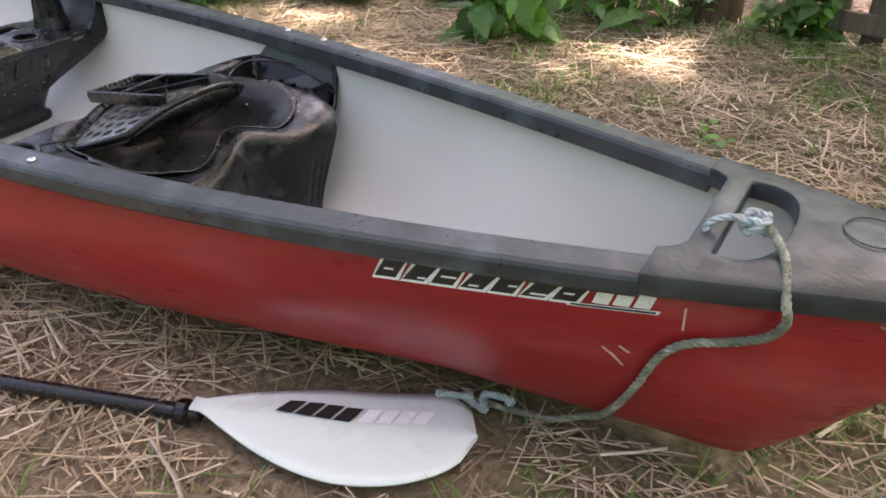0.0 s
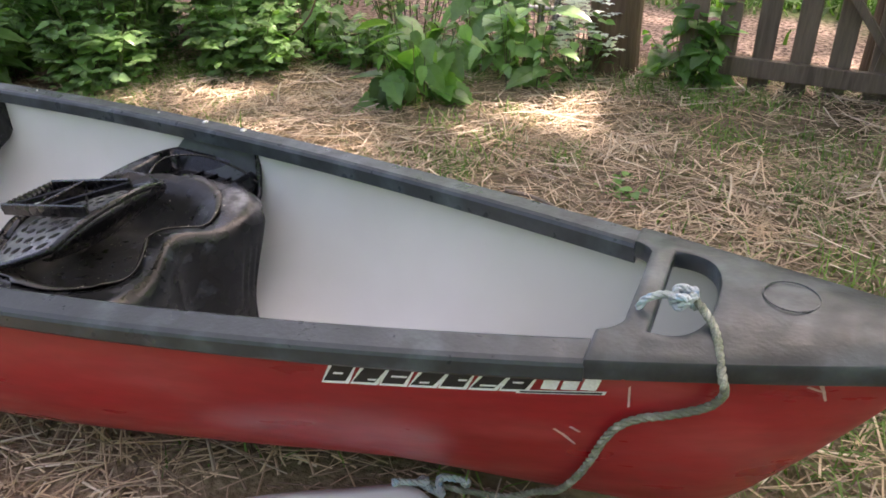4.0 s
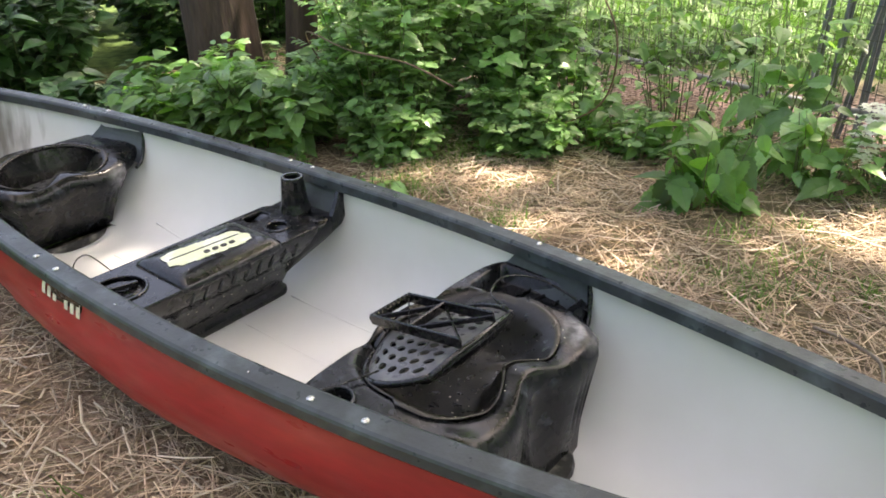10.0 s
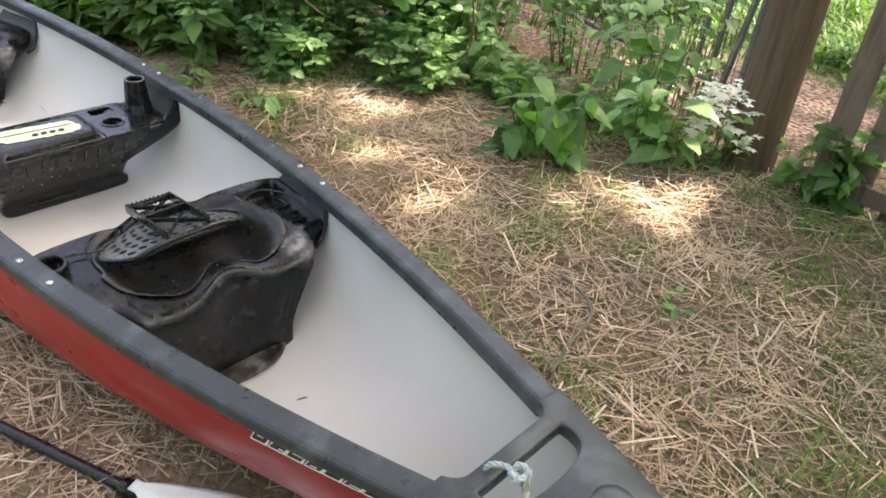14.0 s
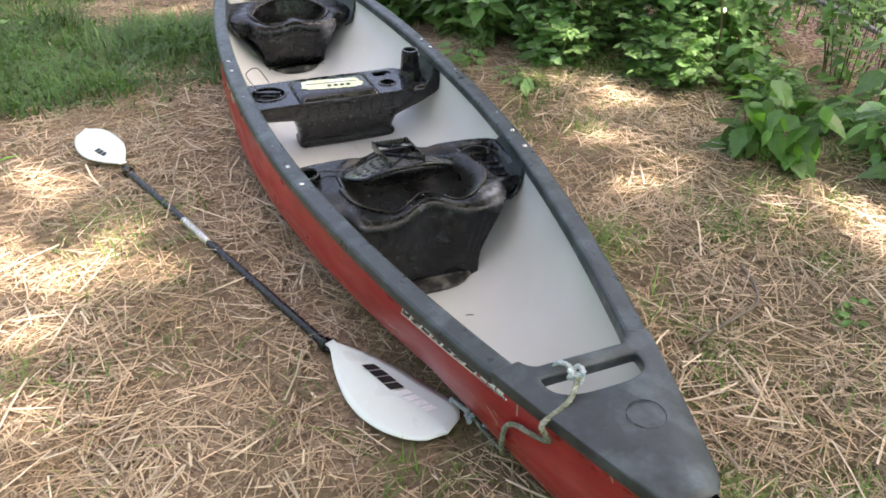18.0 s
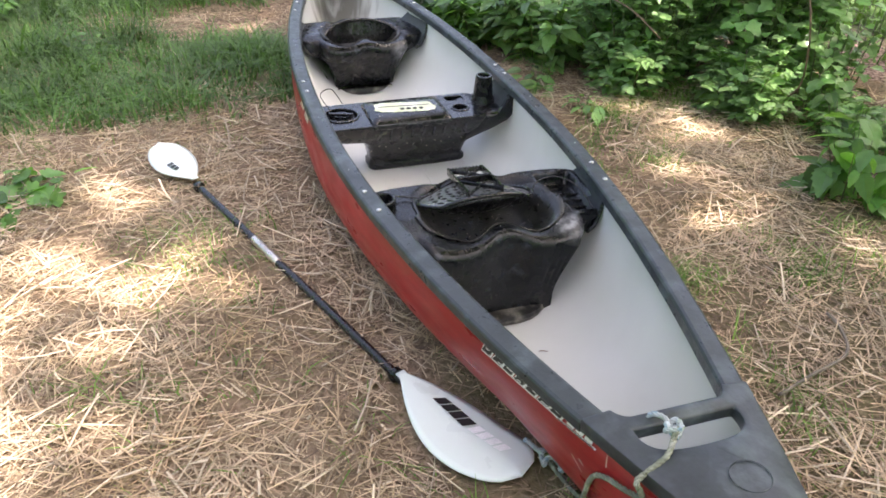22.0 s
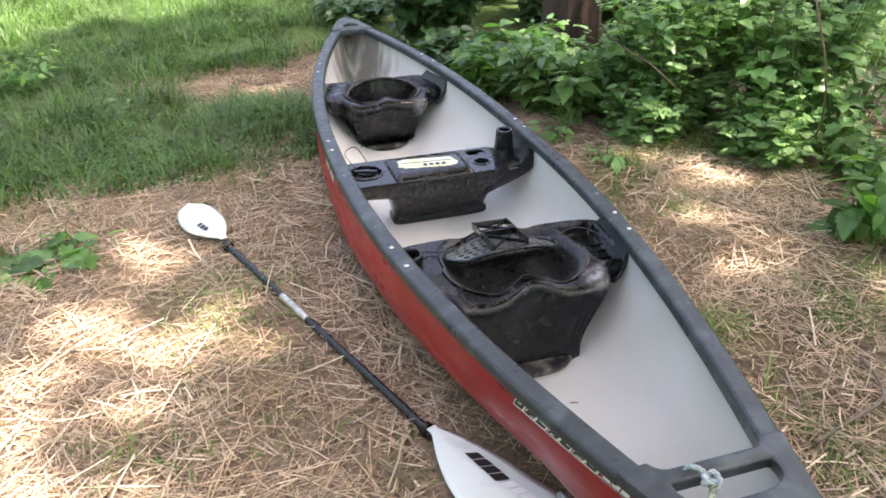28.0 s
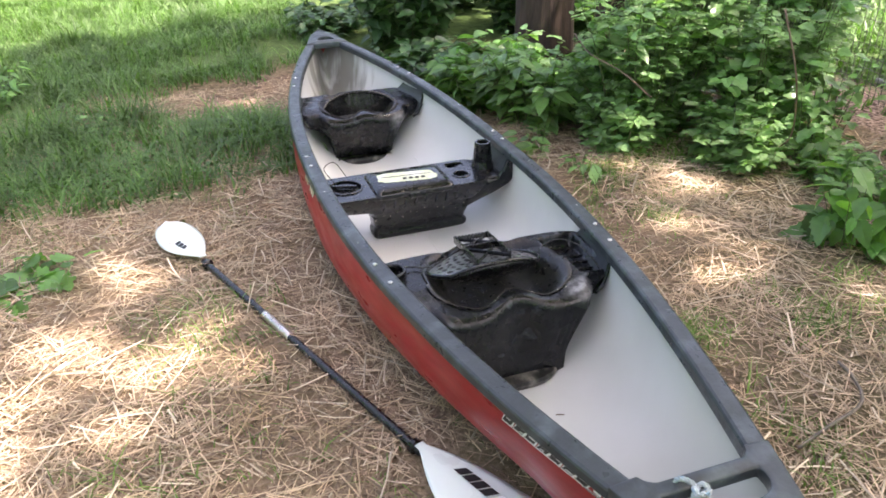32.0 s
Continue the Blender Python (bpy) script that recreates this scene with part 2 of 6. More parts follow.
M_ROPE2 = mat("blue_white_rope", (0.42, 0.46, 0.46), 0.9, vary=(0.75, 1.2), scale=40, bump=0.8, bump_scale=260, tint=(0.25, 0.40, 0.48), tint_scale=70)
M_SCRATCH = mat("scratch_bloom", (0.55, 0.33, 0.30), 0.7, vary=(0.8, 1.2), scale=60)
M_STRAW = mat("dry_straw", (0.470, 0.358, 0.258), 0.5, vary=(0.75, 1.2), scale=5, island=0.45, tint=(0.38, 0.258, 0.150), tint_scale=3, tint_at=(0.45, 0.75), translucent=0.12)
M_STRAW4 = mat("pale_straw", (0.56, 0.468, 0.360), 0.45, vary=(0.8, 1.15), scale=6, island=0.35, translucent=0.1)
M_STRAW2 = mat("dark_straw", (0.25, 0.175, 0.115), 0.7, vary=(0.7, 1.2), scale=5, island=0.5)
M_YOUNG = mat("young_grass", (0.12, 0.21, 0.05), 0.5, vary=(0.7, 1.3), scale=2, island=0.4, translucent=0.35)
M_GRASS = mat("grass_blades", (0.086, 0.168, 0.046), 0.5, vary=(0.7, 1.3), scale=2, island=0.45, translucent=0.35)
M_LEAF = mat("shrub_leaf", (0.135, 0.270, 0.090), 0.36, vary=(0.75, 1.25), scale=3, island=0.5, translucent=0.52)
M_LEAF2 = mat("bright_leaf", (0.170, 0.310, 0.115), 0.33, vary=(0.75, 1.25), scale=3, island=0.45, translucent=0.38)
# shaded copy of the leaf green, for shrubs that stand in shade
M_LEAF3 = mat("shaded_leaf", (0.045, 0.11, 0.034), 0.4, vary=(0.7, 1.3), scale=3, island=0.4, translucent=0.22)
M_LEAF4 = mat("small_leaflet", (0.185, 0.315, 0.135), 0.36, vary=(0.8, 1.25), scale=3, island=0.4, translucent=0.42)
M_HUSK = mat("pale_husk", (0.62, 0.58, 0.47), 0.7, vary=(0.7, 1.2), scale=30)
M_BLOOM = mat("petals_and_sun_glare", (0.80, 0.82, 0.78), 0.6, vary=(0.9, 1.05), scale=20, translucent=0.2)
M_STEM = mat("green_stem", (0.10, 0.13, 0.05), 0.6, vary=(0.7, 1.3), scale=12)
M_TWIG = mat("brown_twig", (0.16, 0.11, 0.07), 0.85, vary=(0.6, 1.3), scale=20, bump=0.5)
M_DRYTWIG = mat("bleached_twig", (0.17, 0.145, 0.115), 0.85, vary=(0.7, 1.25), scale=20, bump=0.5)
M_BARK = mat("bark", (0.062, 0.041, 0.029), 0.9, vary=(0.5, 1.4), scale=5, bump=1.0, bump_scale=24, stretch=(3, 3, 0.5), tint=(0.045, 0.03, 0.022), tint_scale=8)
M_POSTWOOD = mat("brown_post_wood", (0.135, 0.088, 0.056), 0.85, vary=(0.6, 1.3), scale=6, bump=0.7, bump_scale=30, stretch=(4, 4, 0.35),
                 tint=(0.10, 0.06, 0.04), tint_scale=9)
M_GATE = mat("grey_gate_wood", (0.165, 0.125, 0.092), 0.85, vary=(0.65, 1.25), scale=7, bump=0.6, bump_scale=40, stretch=(4, 4, 0.35), obj_rand=0.18,
             tint=(0.075, 0.055, 0.04), tint_scale=7)
M_NEWWOOD = mat("orange_post_wood", (0.34, 0.19, 0.075), 0.75, vary=(0.7, 1.25), scale=6, bump=0.5, bump_scale=30, stretch=(4, 4, 0.3))
M_WIRE = mat("galvanised_wire", (0.13, 0.13, 0.12), 0.55, metal=0.6, scale=30)
M_TPOST = mat("grey_steel_post", (0.22, 0.24, 0.27), 0.55, vary=(0.8, 1.2), scale=10, metal=0.3)
M_PIPE = mat("grey_pipe", (0.20, 0.21, 0.22), 0.55, vary=(0.8, 1.2), scale=10)


def ground_material():
    """Soil and fine chaff near the boat, bark mulch behind the fence, turf far out."""
    m = bpy.data.materials.new("ground_cover")
    m.use_nodes = True
    nt, b = m.node_tree, m.node_tree.nodes["Principled BSDF"]
    N, L = nt.nodes.new, nt.links.new
    co = N("ShaderNodeTexCoord").outputs["Object"]

    def tex(s, d=6.0):
        n = N("ShaderNodeTexNoise")
        n.inputs["Scale"].default_value, n.inputs["Detail"].default_value = s, d
        L(co, n.inputs["Vector"])
        return n.outputs[0]

    def rng(v, a, b_):
        r = N("ShaderNodeMapRange")
        r.inputs[1].default_value, r.inputs[2].default_value = a, b_
        L(v, r.inputs[0])
        return r.outputs[0]

    def mix(f, a, b_):
        x = N("ShaderNodeMix")
        x.data_type = "RGBA"
        L(f, x.inputs[0])
        for i, v in ((6, a), (7, b_)):
            if isinstance(v, tuple):
                x.inputs[i].default_value = (*v, 1)
            else:
                L(v, x.inputs[i])
        return x.outputs[2]

    def math_node(op, a, v):
        x = N("ShaderNodeMath")
        x.operation = op
        L(a, x.inputs[0])
        if isinstance(v, (int, float)):
            x.inputs[1].default_value = v
        else:
            L(v, x.inputs[1])
        return x.outputs[0]

    soil = mix(rng(tex(55), 0.35, 0.65), (0.14, 0.098, 0.065), (0.33, 0.25, 0.175))
    soil = mix(rng(tex(3.5), 0.45, 0.7), soil, (0.20, 0.145, 0.095))
    mulch = mix(rng(tex(44), 0.38, 0.62), (0.06, 0.037, 0.030), (0.36, 0.265, 0.225))
    # dark brown that paints the deep shade on the ground by the gate
    gate_shade = mix(rng(tex(40), 0.35, 0.65), (0.045, 0.028, 0.018), (0.15, 0.09, 0.055))
    turf = mix(rng(tex(14), 0.35, 0.65), (0.038, 0.070, 0.020), (0.085, 0.135, 0.040))
    sep = N("ShaderNodeSeparateXYZ")
    L(co, sep.inputs[0])
    wob = math_node("MULTIPLY", tex(1.6), 1.2)
    c = mix(rng(math_node("ADD", sep.outputs[1], wob), 3.1, 3.4), soil, mulch)
    c = mix(rng(math_node("ADD", sep.outputs[1], wob), 4.2, 4.8), c, turf)
    # mask of the painted shade in the gate's corner
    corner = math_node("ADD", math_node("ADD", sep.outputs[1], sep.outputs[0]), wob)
    c = mix(rng(math_node("MINIMUM", corner, 9.0), 4.55, 5.0), c, mix(rng(math_node("ADD", sep.outputs[1], wob), 3.3, 3.6), gate_shade, c))
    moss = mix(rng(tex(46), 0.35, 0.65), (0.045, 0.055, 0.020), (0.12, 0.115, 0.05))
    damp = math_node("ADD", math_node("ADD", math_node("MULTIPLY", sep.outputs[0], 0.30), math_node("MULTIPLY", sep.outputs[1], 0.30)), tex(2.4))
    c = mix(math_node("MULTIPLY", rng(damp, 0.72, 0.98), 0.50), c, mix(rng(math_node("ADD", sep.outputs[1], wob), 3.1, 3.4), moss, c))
    far = math_node("ADD", math_node("MULTIPLY", sep.outputs[0], -1.0), wob)
    path = mix(rng(tex(32), 0.38, 0.66), (0.085, 0.055, 0.036), (0.27, 0.195, 0.13))
    c = mix(rng(far, 2.3, 2.9), c, path)
    c = mix(rng(far, 4.6, 5.8), c, turf)
    span = N("ShaderNodeVectorMath")
    span.operation = "DISTANCE"
    span.inputs[1].default_value = (0.7, 0.0, 0.0)
    L(co, span.inputs[0])
    c = mix(rng(math_node("ADD", span.outputs["Value"], wob), 4.3, 5.2), c, turf)
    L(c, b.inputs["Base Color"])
    b.inputs["Roughness"].default_value = 0.95
    b.inputs["Specular IOR Level"].default_value = 0.2
    bp = N("ShaderNodeBump")
    bp.inputs["Strength"].default_value, bp.inputs["Distance"].default_value = 0.9, 0.012
    L(tex(60), bp.inputs["Height"])
    L(bp.outputs[0], b.inputs["Normal"])
    return m


M_GROUND = ground_material()


# ---- mesh helpers ----
def smooth_mesh(me, on=True):
    me.polygons.foreach_set("use_smooth", [on] * len(me.polygons))
    return me


def part(name, bm, material, parent=None, label="", smooth=False):
    me = bpy.data.meshes.new(name)
    bm.to_mesh(me)
    bm.free()
    smooth_mesh(me, smooth)
    me.materials.append(material)
    ob = new(name, me)
    if parent:
        ob.parent = parent
    if label:
        ob["label"] = label
    return ob


def thing(name, label, category, at=(0, 0, 0), group=""):
    ob = new(name)
    ob.empty_display_size = 0.1
    ob.location = at
    return tagged(ob, label, category, group)


def quads_mesh(name, verts, quads, material, parent=None, smooth=False):
    """A large mesh from numpy arrays: verts (n, 3) and quads (m, 4)."""
    me = bpy.data.meshes.new(name)
    verts, quads = np.asarray(verts, np.float32), np.asarray(quads, np.int32)
    me.vertices.add(len(verts))
    me.vertices.foreach_set("co", verts.ravel())
    me.loops.add(quads.size)
    me.loops.foreach_set("vertex_index", quads.ravel())
    me.polygons.add(len(quads))
    me.polygons.foreach_set("loop_start", np.arange(0, quads.size, 4, dtype=np.int32))
    me.polygons.foreach_set("loop_total", np.full(len(quads), 4, np.int32))
    me.update(calc_edges=True)
    me.validate()
    smooth_mesh(me, smooth)
    me.materials.append(material)
    ob = new(name, me)
    if parent:
        ob.parent = parent
    return ob


def box(sx, sy, sz, bevel=0.004, at=(0, 0, 0), seg=2, turn=None):
    bm = bmesh.new()
    bmesh.ops.create_cube(bm, size=1)
    bmesh.ops.scale(bm, vec=(sx, sy, sz), verts=bm.verts)
    if bevel:
        bmesh.ops.bevel(bm, geom=bm.edges[:], offset=bevel, segments=seg, affect="EDGES", profile=0.6)
    if turn:
        bmesh.ops.transform(bm, matrix=turn, verts=bm.verts)
    bmesh.ops.translate(bm, vec=at, verts=bm.verts)
    return bm


def merge(*bms):
    out = bmesh.new()
    for b in bms:
        me = bpy.data.meshes.new("tmp")
        b.to_mesh(me)
        b.free()
        out.from_mesh(me)
        bpy.data.meshes.remove(me)
    return out


def tube(points, radius, sides=8, taper=None, cap=True):
    """A round tube along points; radius may be a list."""
    bm = bmesh.new()
    pts = [Vector(p) for p in points]
    rs = radius if isinstance(radius, (list, tuple)) else [radius] * len(pts)
    rings, side = [], None
    for i, p in enumerate(pts):
        d = (pts[min(i + 1, len(pts) - 1)] - pts[max(i - 1, 0)]).normalized()
        if side is None:
            side = d.orthogonal().normalized()
        side = (side - d * side.dot(d)).normalized()
        up = d.cross(side)
        rings.append([bm.verts.new(p + (side * math.cos(a) + up * math.sin(a)) * rs[i]) for a in (2 * math.pi * k / sides for k in range(sides))])
    for r0, r1 in zip(rings, rings[1:]):
        for k in range(sides):
            bm.faces.new((r0[k], r0[(k + 1) % sides], r1[(k + 1) % sides], r1[k]))
    if cap:
        bm.faces.new(rings[0][::-1])
        bm.faces.new(rings[-1])
    return bm


def spline(points, n=8):
    """Points of a Catmull-Rom curve."""
    p = [Vector(q) for q in points]
    p = [2 * p[0] - p[1]] + p + [2 * p[-1] - p[-2]]
    out = []
    for i in range(1, len(p) - 2):
        for k in range(n):
            t = k / n
            a, b, c, d = p[i - 1], p[i], p[i + 1], p[i + 2]
            out.append(0.5 * ((2 * b) + (c - a) * t + (2 * a - 5 * b + 4 * c - d) * t * t + (3 * b - a - 3 * c + d) * t ** 3))
    return out + [p[-2]]


def loft(rings, closed=True, cap_lo=False, cap_hi=False):
    bm = bmesh.new()
    vs = [[bm.verts.new(p) for p in r] for r in rings]
    n = len(vs[0])
    for a, b in zip(vs, vs[1:]):
        for k in range(n if closed else n - 1):
            bm.faces.new((a[k], a[(k + 1) % n], b[(k + 1) % n], b[k]))
    if cap_lo:
        bm.faces.new(vs[0][::-1])
    if cap_hi:
        bm.faces.new(vs[-1])
    bmesh.ops.recalc_face_normals(bm, faces=bm.faces)
    return bm


def sstep(v, a, b):
    t = min(1.0, max(0.0, (v - a) / (b - a)))
    return t * t * (3 - 2 * t)


# ---- ground ----
def ground_z(x, y):
    z = 0.045 * sstep(y, 0.5, 1.4) - 0.022 * sstep(-y, 0.16, 0.45)
    near = 1 - sstep(abs(y), 0.3, 0.5) * 1.0 if abs(x) < 2.0 else 0.0
    lump = noise.noise(Vector((x * 1.7, y * 1.7, 3.1))) * 0.018 + noise.noise(Vector((x * 6, y * 6, 7.7))) * 0.006
    return z + lump * (1 - 0.8 * near) - 0.012 * near


def build_ground():
    def axis(lo, hi, step):
        core = list(np.arange(lo, hi + 1e-6, step))
        out, s, v = [], step, hi
        while v < 400:
            s *= 1.45
            v += s
            out.append(v)
        low, s, v = [], step, lo
        while v > -400:
            s *= 1.45
            v -= s
            low.append(v)
        return low[::-1] + core + out
    xs, ys = axis(-4.0, 3.6, 0.06), axis(-2.6, 4.6, 0.06)
    verts = [(x, y, ground_z(x, y)) for y in ys for x in xs]
    nx = len(xs)
    quads = [(j * nx + i, j * nx + i + 1, (j + 1) * nx + i + 1, (j + 1) * nx + i) for j in range(len(ys) - 1) for i in range(nx - 1)]
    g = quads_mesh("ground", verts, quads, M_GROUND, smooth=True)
    return tagged(g, "bare soil and chaff ground under loose straw mulch", "ground", kind="structure")


ground = build_ground()


# ---- canoe ----
W_MAX = 0.452


def half(x):
    a = min(abs(x), 2.21)
    h = W_MAX * (1 - (a / (2.33 if x > 0 else 2.26)) ** (1.93 if x > 0 else 2.6))
    return h * math.sqrt(1 - max(0.0, (a - 2.15) / 0.066) ** 2.5)


def sheer(x):
    return 0.402 + (0.052 if x > 0 else 0.110) * (abs(x) / 2.21) ** 2.2


def keel(x):
    a = abs(x)
    k = 0.004 + 0.012 * (a / 1.8) ** 4
    u = (a - 1.91) / (2.195 - 1.91)
    return k + (sheer(x) - 0.045 - k) * min(1.0, u) ** 1.3 if u > 0 else k


def fullness(x):
    return 1.62 + 2.4 * max(0.0, 1 - abs(x) / 1.45) ** 1.1


def hull_ring(x, inset, steps=15):
    w, k, n = max(0.004, half(x) - 0.016 - inset), keel(x) + inset, fullness(x)
    top = sheer(x) - 0.012
    k = min(k, top - 0.004)
    out = []
    for i in range(-steps, steps + 1):
        th = abs(i) / steps * math.pi / 2
        out.append((x, math.copysign(w * math.sin(th) ** (2 / n), i), k + (top - k) * (1 - math.cos(th) ** (2 / n))))
    return out


def hull_y(x, z):
    k, top, n = keel(x), sheer(x) - 0.012, fullness(x)
    t = min(1.0, max(0.0, (z - k) / (top - k)))
    return (half(x) - 0.016) * (1 - (1 - t) ** n) ** (1 / n)


def bulge(x, z):
    """How far the outer skin swells beyond the inner one below the gunwale."""
    k, top = keel(x), sheer(x) - 0.012
    t = min(1.0, max(0.0, (z - k) / max(0.01, top - k)))
    return 0.040 * (1 - min(1.0, abs(x) / 2.12) ** 4) * math.sin(math.pi * t ** 0.9) ** 0.8


def skin_ring(x):
    return [(x, y + math.copysign(bulge(x, z) * min(1.0, abs(y) / 0.08), y), z) for x, y, z in hull_ring(x, 0)]


def stations(lo, hi, n):
    return [lo + (hi - lo) * i / n for i in range(n + 1)]


canoe = thing("canoe", "red canoe with pale grey interior and black gunwales on straw", "canoe")
ends = [2.195 - 0.40 * (1 - math.cos(a)) for a in (math.pi / 2 * i / 14 for i in range(15))]
xs = sorted({round(v, 4) for v in [*stations(-1.8, 1.8, 60), *ends, *[-e for e in ends]]})
part("hull", loft([skin_ring(x) for x in xs], closed=False), M_RED, canoe, "red moulded plastic hull with scuffs", smooth=True)
lx = [x for x in xs if abs(x) < 2.16]
part("liner", loft([hull_ring(x, 0.012)[::-1] for x in lx], closed=False), M_LINER, canoe, "pale grey inner skin", smooth=True)

RIM = ((-0.006, -0.034), (0.011, -0.032), (0.014, -0.027), (0.013, -0.018), (0.012, -0.008), (0.009, -0.003), (0.002, 0.001), (-0.040, 0.003), (-0.047, 0.0), (-0.051, -0.006),
       (-0.051, -0.034), (-0.046, -0.037), (-0.034, -0.037), (-0.032, -0.014), (-0.020, -0.014), (-0.018, -0.039))
for side in (-1, 1):
    rings = [[(x, side * (half(x) + d), sheer(x) + z) for d, z in RIM] for x in stations(-1.99, 1.760, 90)]
    part("gunwale", loft(rings, cap_lo=True, cap_hi=True), M_RIM, canoe, "scuffed dark grey vinyl gunwale", smooth=False)


def deck(x0, sign, hole, label, xb=0.0):
    """An end deck: a plate with a grip hole and a skirt over the hull's edge."""
    lip = 0.012
    n = 26
    edge = [x0 + (2.208 - x0) * (1 - (1 - i / n) ** 1.6) for i in range(n + 1)]
    inner = []
    if sign > 0:
        for k in range(9):
            a = math.pi / 2 * k / 8
            inner.append((x0 + (xb - x0) * math.sin(a) ** 1.2, 0.100 + (half(x0) - 0.058 - 0.100) * math.cos(a) ** 1.3))
    out = [(x, half(x) + lip) for x in edge] + [(2.217, 0.0)] + [(x, -half(x) - lip) for x in edge[::-1]]
    out += [(x, -y) for x, y in inner] + inner[::-1]
    bm = bmesh.new()
    ring = [bm.verts.new((x, y, 0)) for x, y in out]
    for a, b in zip(ring, ring[1:] + ring[:1]):
        bm.edges.new((a, b))
    hx0, hx1, hw = hole
    pts = []
    for i in range(25):
        a = -math.pi / 2 + math.pi * i / 24
        pts.append((hx0 + 0.004 + (hx1 - hx0) * abs(math.cos(a)) ** 0.65, hw * math.copysign(abs(math.sin(a)) ** 0.8, math.sin(a))))
    hv = [bm.verts.new((x, y, 0)) for x, y in pts]
    for a, b in zip(hv, hv[1:] + hv[:1]):
        bm.edges.new((a, b))
    bmesh.ops.triangle_fill(bm, edges=bm.edges[:], use_beauty=True)
    bmesh.ops.subdivide_edges(bm, edges=[e for e in bm.edges if not e.is_boundary], cuts=2)
    ext = bmesh.ops.extrude_face_region(bm, geom=bm.faces[:])
    low = {v for v in ext["geom"] if isinstance(v, bmesh.types.BMVert)}
    for v in bm.verts:
        x = v.co.x
        crown = 0.014 * (1 - min(1, abs(v.co.y) / max(0.02, half(x))) ** 2)
        in_hole = any((v.co.x - px) ** 2 + (v.co.y - py) ** 2 < 1e-8 for px, py in pts)
        drop = 0.034 if x > 2.19 else 0.036 if abs(v.co.y) > half(x) else (0.034 if in_hole or x < max(x0, xb) + 0.01 else 0.02)
        v.co.z = sheer(x) + 0.006 + crown - (drop if v in low else 0)
    bmesh.ops.recalc_face_normals(bm, faces=bm.faces)
    sharp = [e for e in bm.edges if len(e.link_faces) == 2 and e.calc_face_angle() > 0.9]
    bmesh.ops.bevel(bm, geom=sharp, offset=0.006, segments=2, affect="EDGES", profile=0.5)
    if sign < 0:
        bmesh.ops.scale(bm, vec=(-1, 1, 1), verts=bm.verts)
        for v in bm.verts:
            v.co.z += sheer(v.co.x) - sheer(-v.co.x)
        bmesh.ops.reverse_faces(bm, faces=bm.faces)
    ob = part("bow_deck" if sign > 0 else "stern_deck", bm, M_DECK, canoe, label, smooth=True)
    ob.data.set_sharp_from_angle(angle=radians(38))
    return ob


bow = deck(1.757, 1, (1.822, 1.900, 0.118), "weathered grey end deck with a grip hole", 1.790)
stern = deck(1.99, -1, (2.02, 2.065, 0.05), "small weathered end deck")
zc = sheer(2.005) + 0.0195
part("deck_ring", tube([(2.000 + 0.038 * math.cos(a), 0.026 + 0.040 * math.sin(a), zc - 0.002) for a in (2 * math.pi * i / 32 for i in range(33))], 0.0013, 6),
     M_RIM, bow)


def dome(r, h, at, turn=None):
    bm = bmesh.new()
    bmesh.ops.create_uvsphere(bm, u_segments=12, v_segments=6, radius=1)
    bmesh.ops.scale(bm, vec=(r, r, h), verts=bm.verts)
    bmesh.ops.translate(bm, vec=at, verts=bm.verts)
    return bm


for x in (0.644, 0.772, -0.262, -0.370, -1.330, -1.455):
    for side in (-1, 1):
        part("rivet", dome(0.0085, 0.004, (x, side * (half(x) - 0.014), sheer(x) + 0.003)), M_STEEL, canoe, "bright steel rivet", smooth=True)
for x in (0.02, 0.48):
    for side in (-1, 1):
        part("rivet", dome(0.003, 0.0016, (x, side * (half(x) - 0.014), sheer(x) + 0.003)), M_STEEL, canoe, smooth=True)


# ---- seats ----
def rrect(x0, x1, y0, y1, r, z, n=7):
    out = []
    for cx, cy, a0 in ((x1 - r, y1 - r, 0), (x0 + r, y1 - r, 90), (x0 + r, y0 + r, 180), (x1 - r, y0 + r, 270)):
        for k in range(n):
            a = radians(a0 + 90 * k / (n - 1))
            out.append((cx + r * math.cos(a), cy + r * math.sin(a), z))
    return out


def seat_top(x, y, boss=0.056, pocketed=True):
    """Height of the moulded seat's upper face, x and y from the seat's middle."""
    z = 0.336 - 0.034 * sstep(x, 0.02, 0.21)
    front = 0.200 - 0.070 * math.exp(-(y / 0.080) ** 2)
    bowl = (abs(x / (0.215 if x < 0 else front)) ** 2.6 + abs(y / 0.275) ** 2.6) ** (1 / 2.6)
    z += (0.228 - z) * (1 - sstep(bowl, 0.52, 1.0))
    z += 0.55 * boss * math.exp(-((x - 0.195) / 0.080) ** 2 - (y / 0.080) ** 2)
    z += 0.018 * math.exp(-((x - 0.185) / 0.060) ** 2 - ((abs(y) - 0.285) / 0.060) ** 2)
    if not pocketed:
        return z
    lo = 0.245 + 0.38 * max(0.0, x + 0.04)
    pocket = sstep(x, -0.150, -0.135) * (1 - sstep(x, 0.085, 0.105)) * sstep(y, lo, lo + 0.016) * (1 - sstep(y, 0.385, 0.397))
    return z - 0.045 * pocket


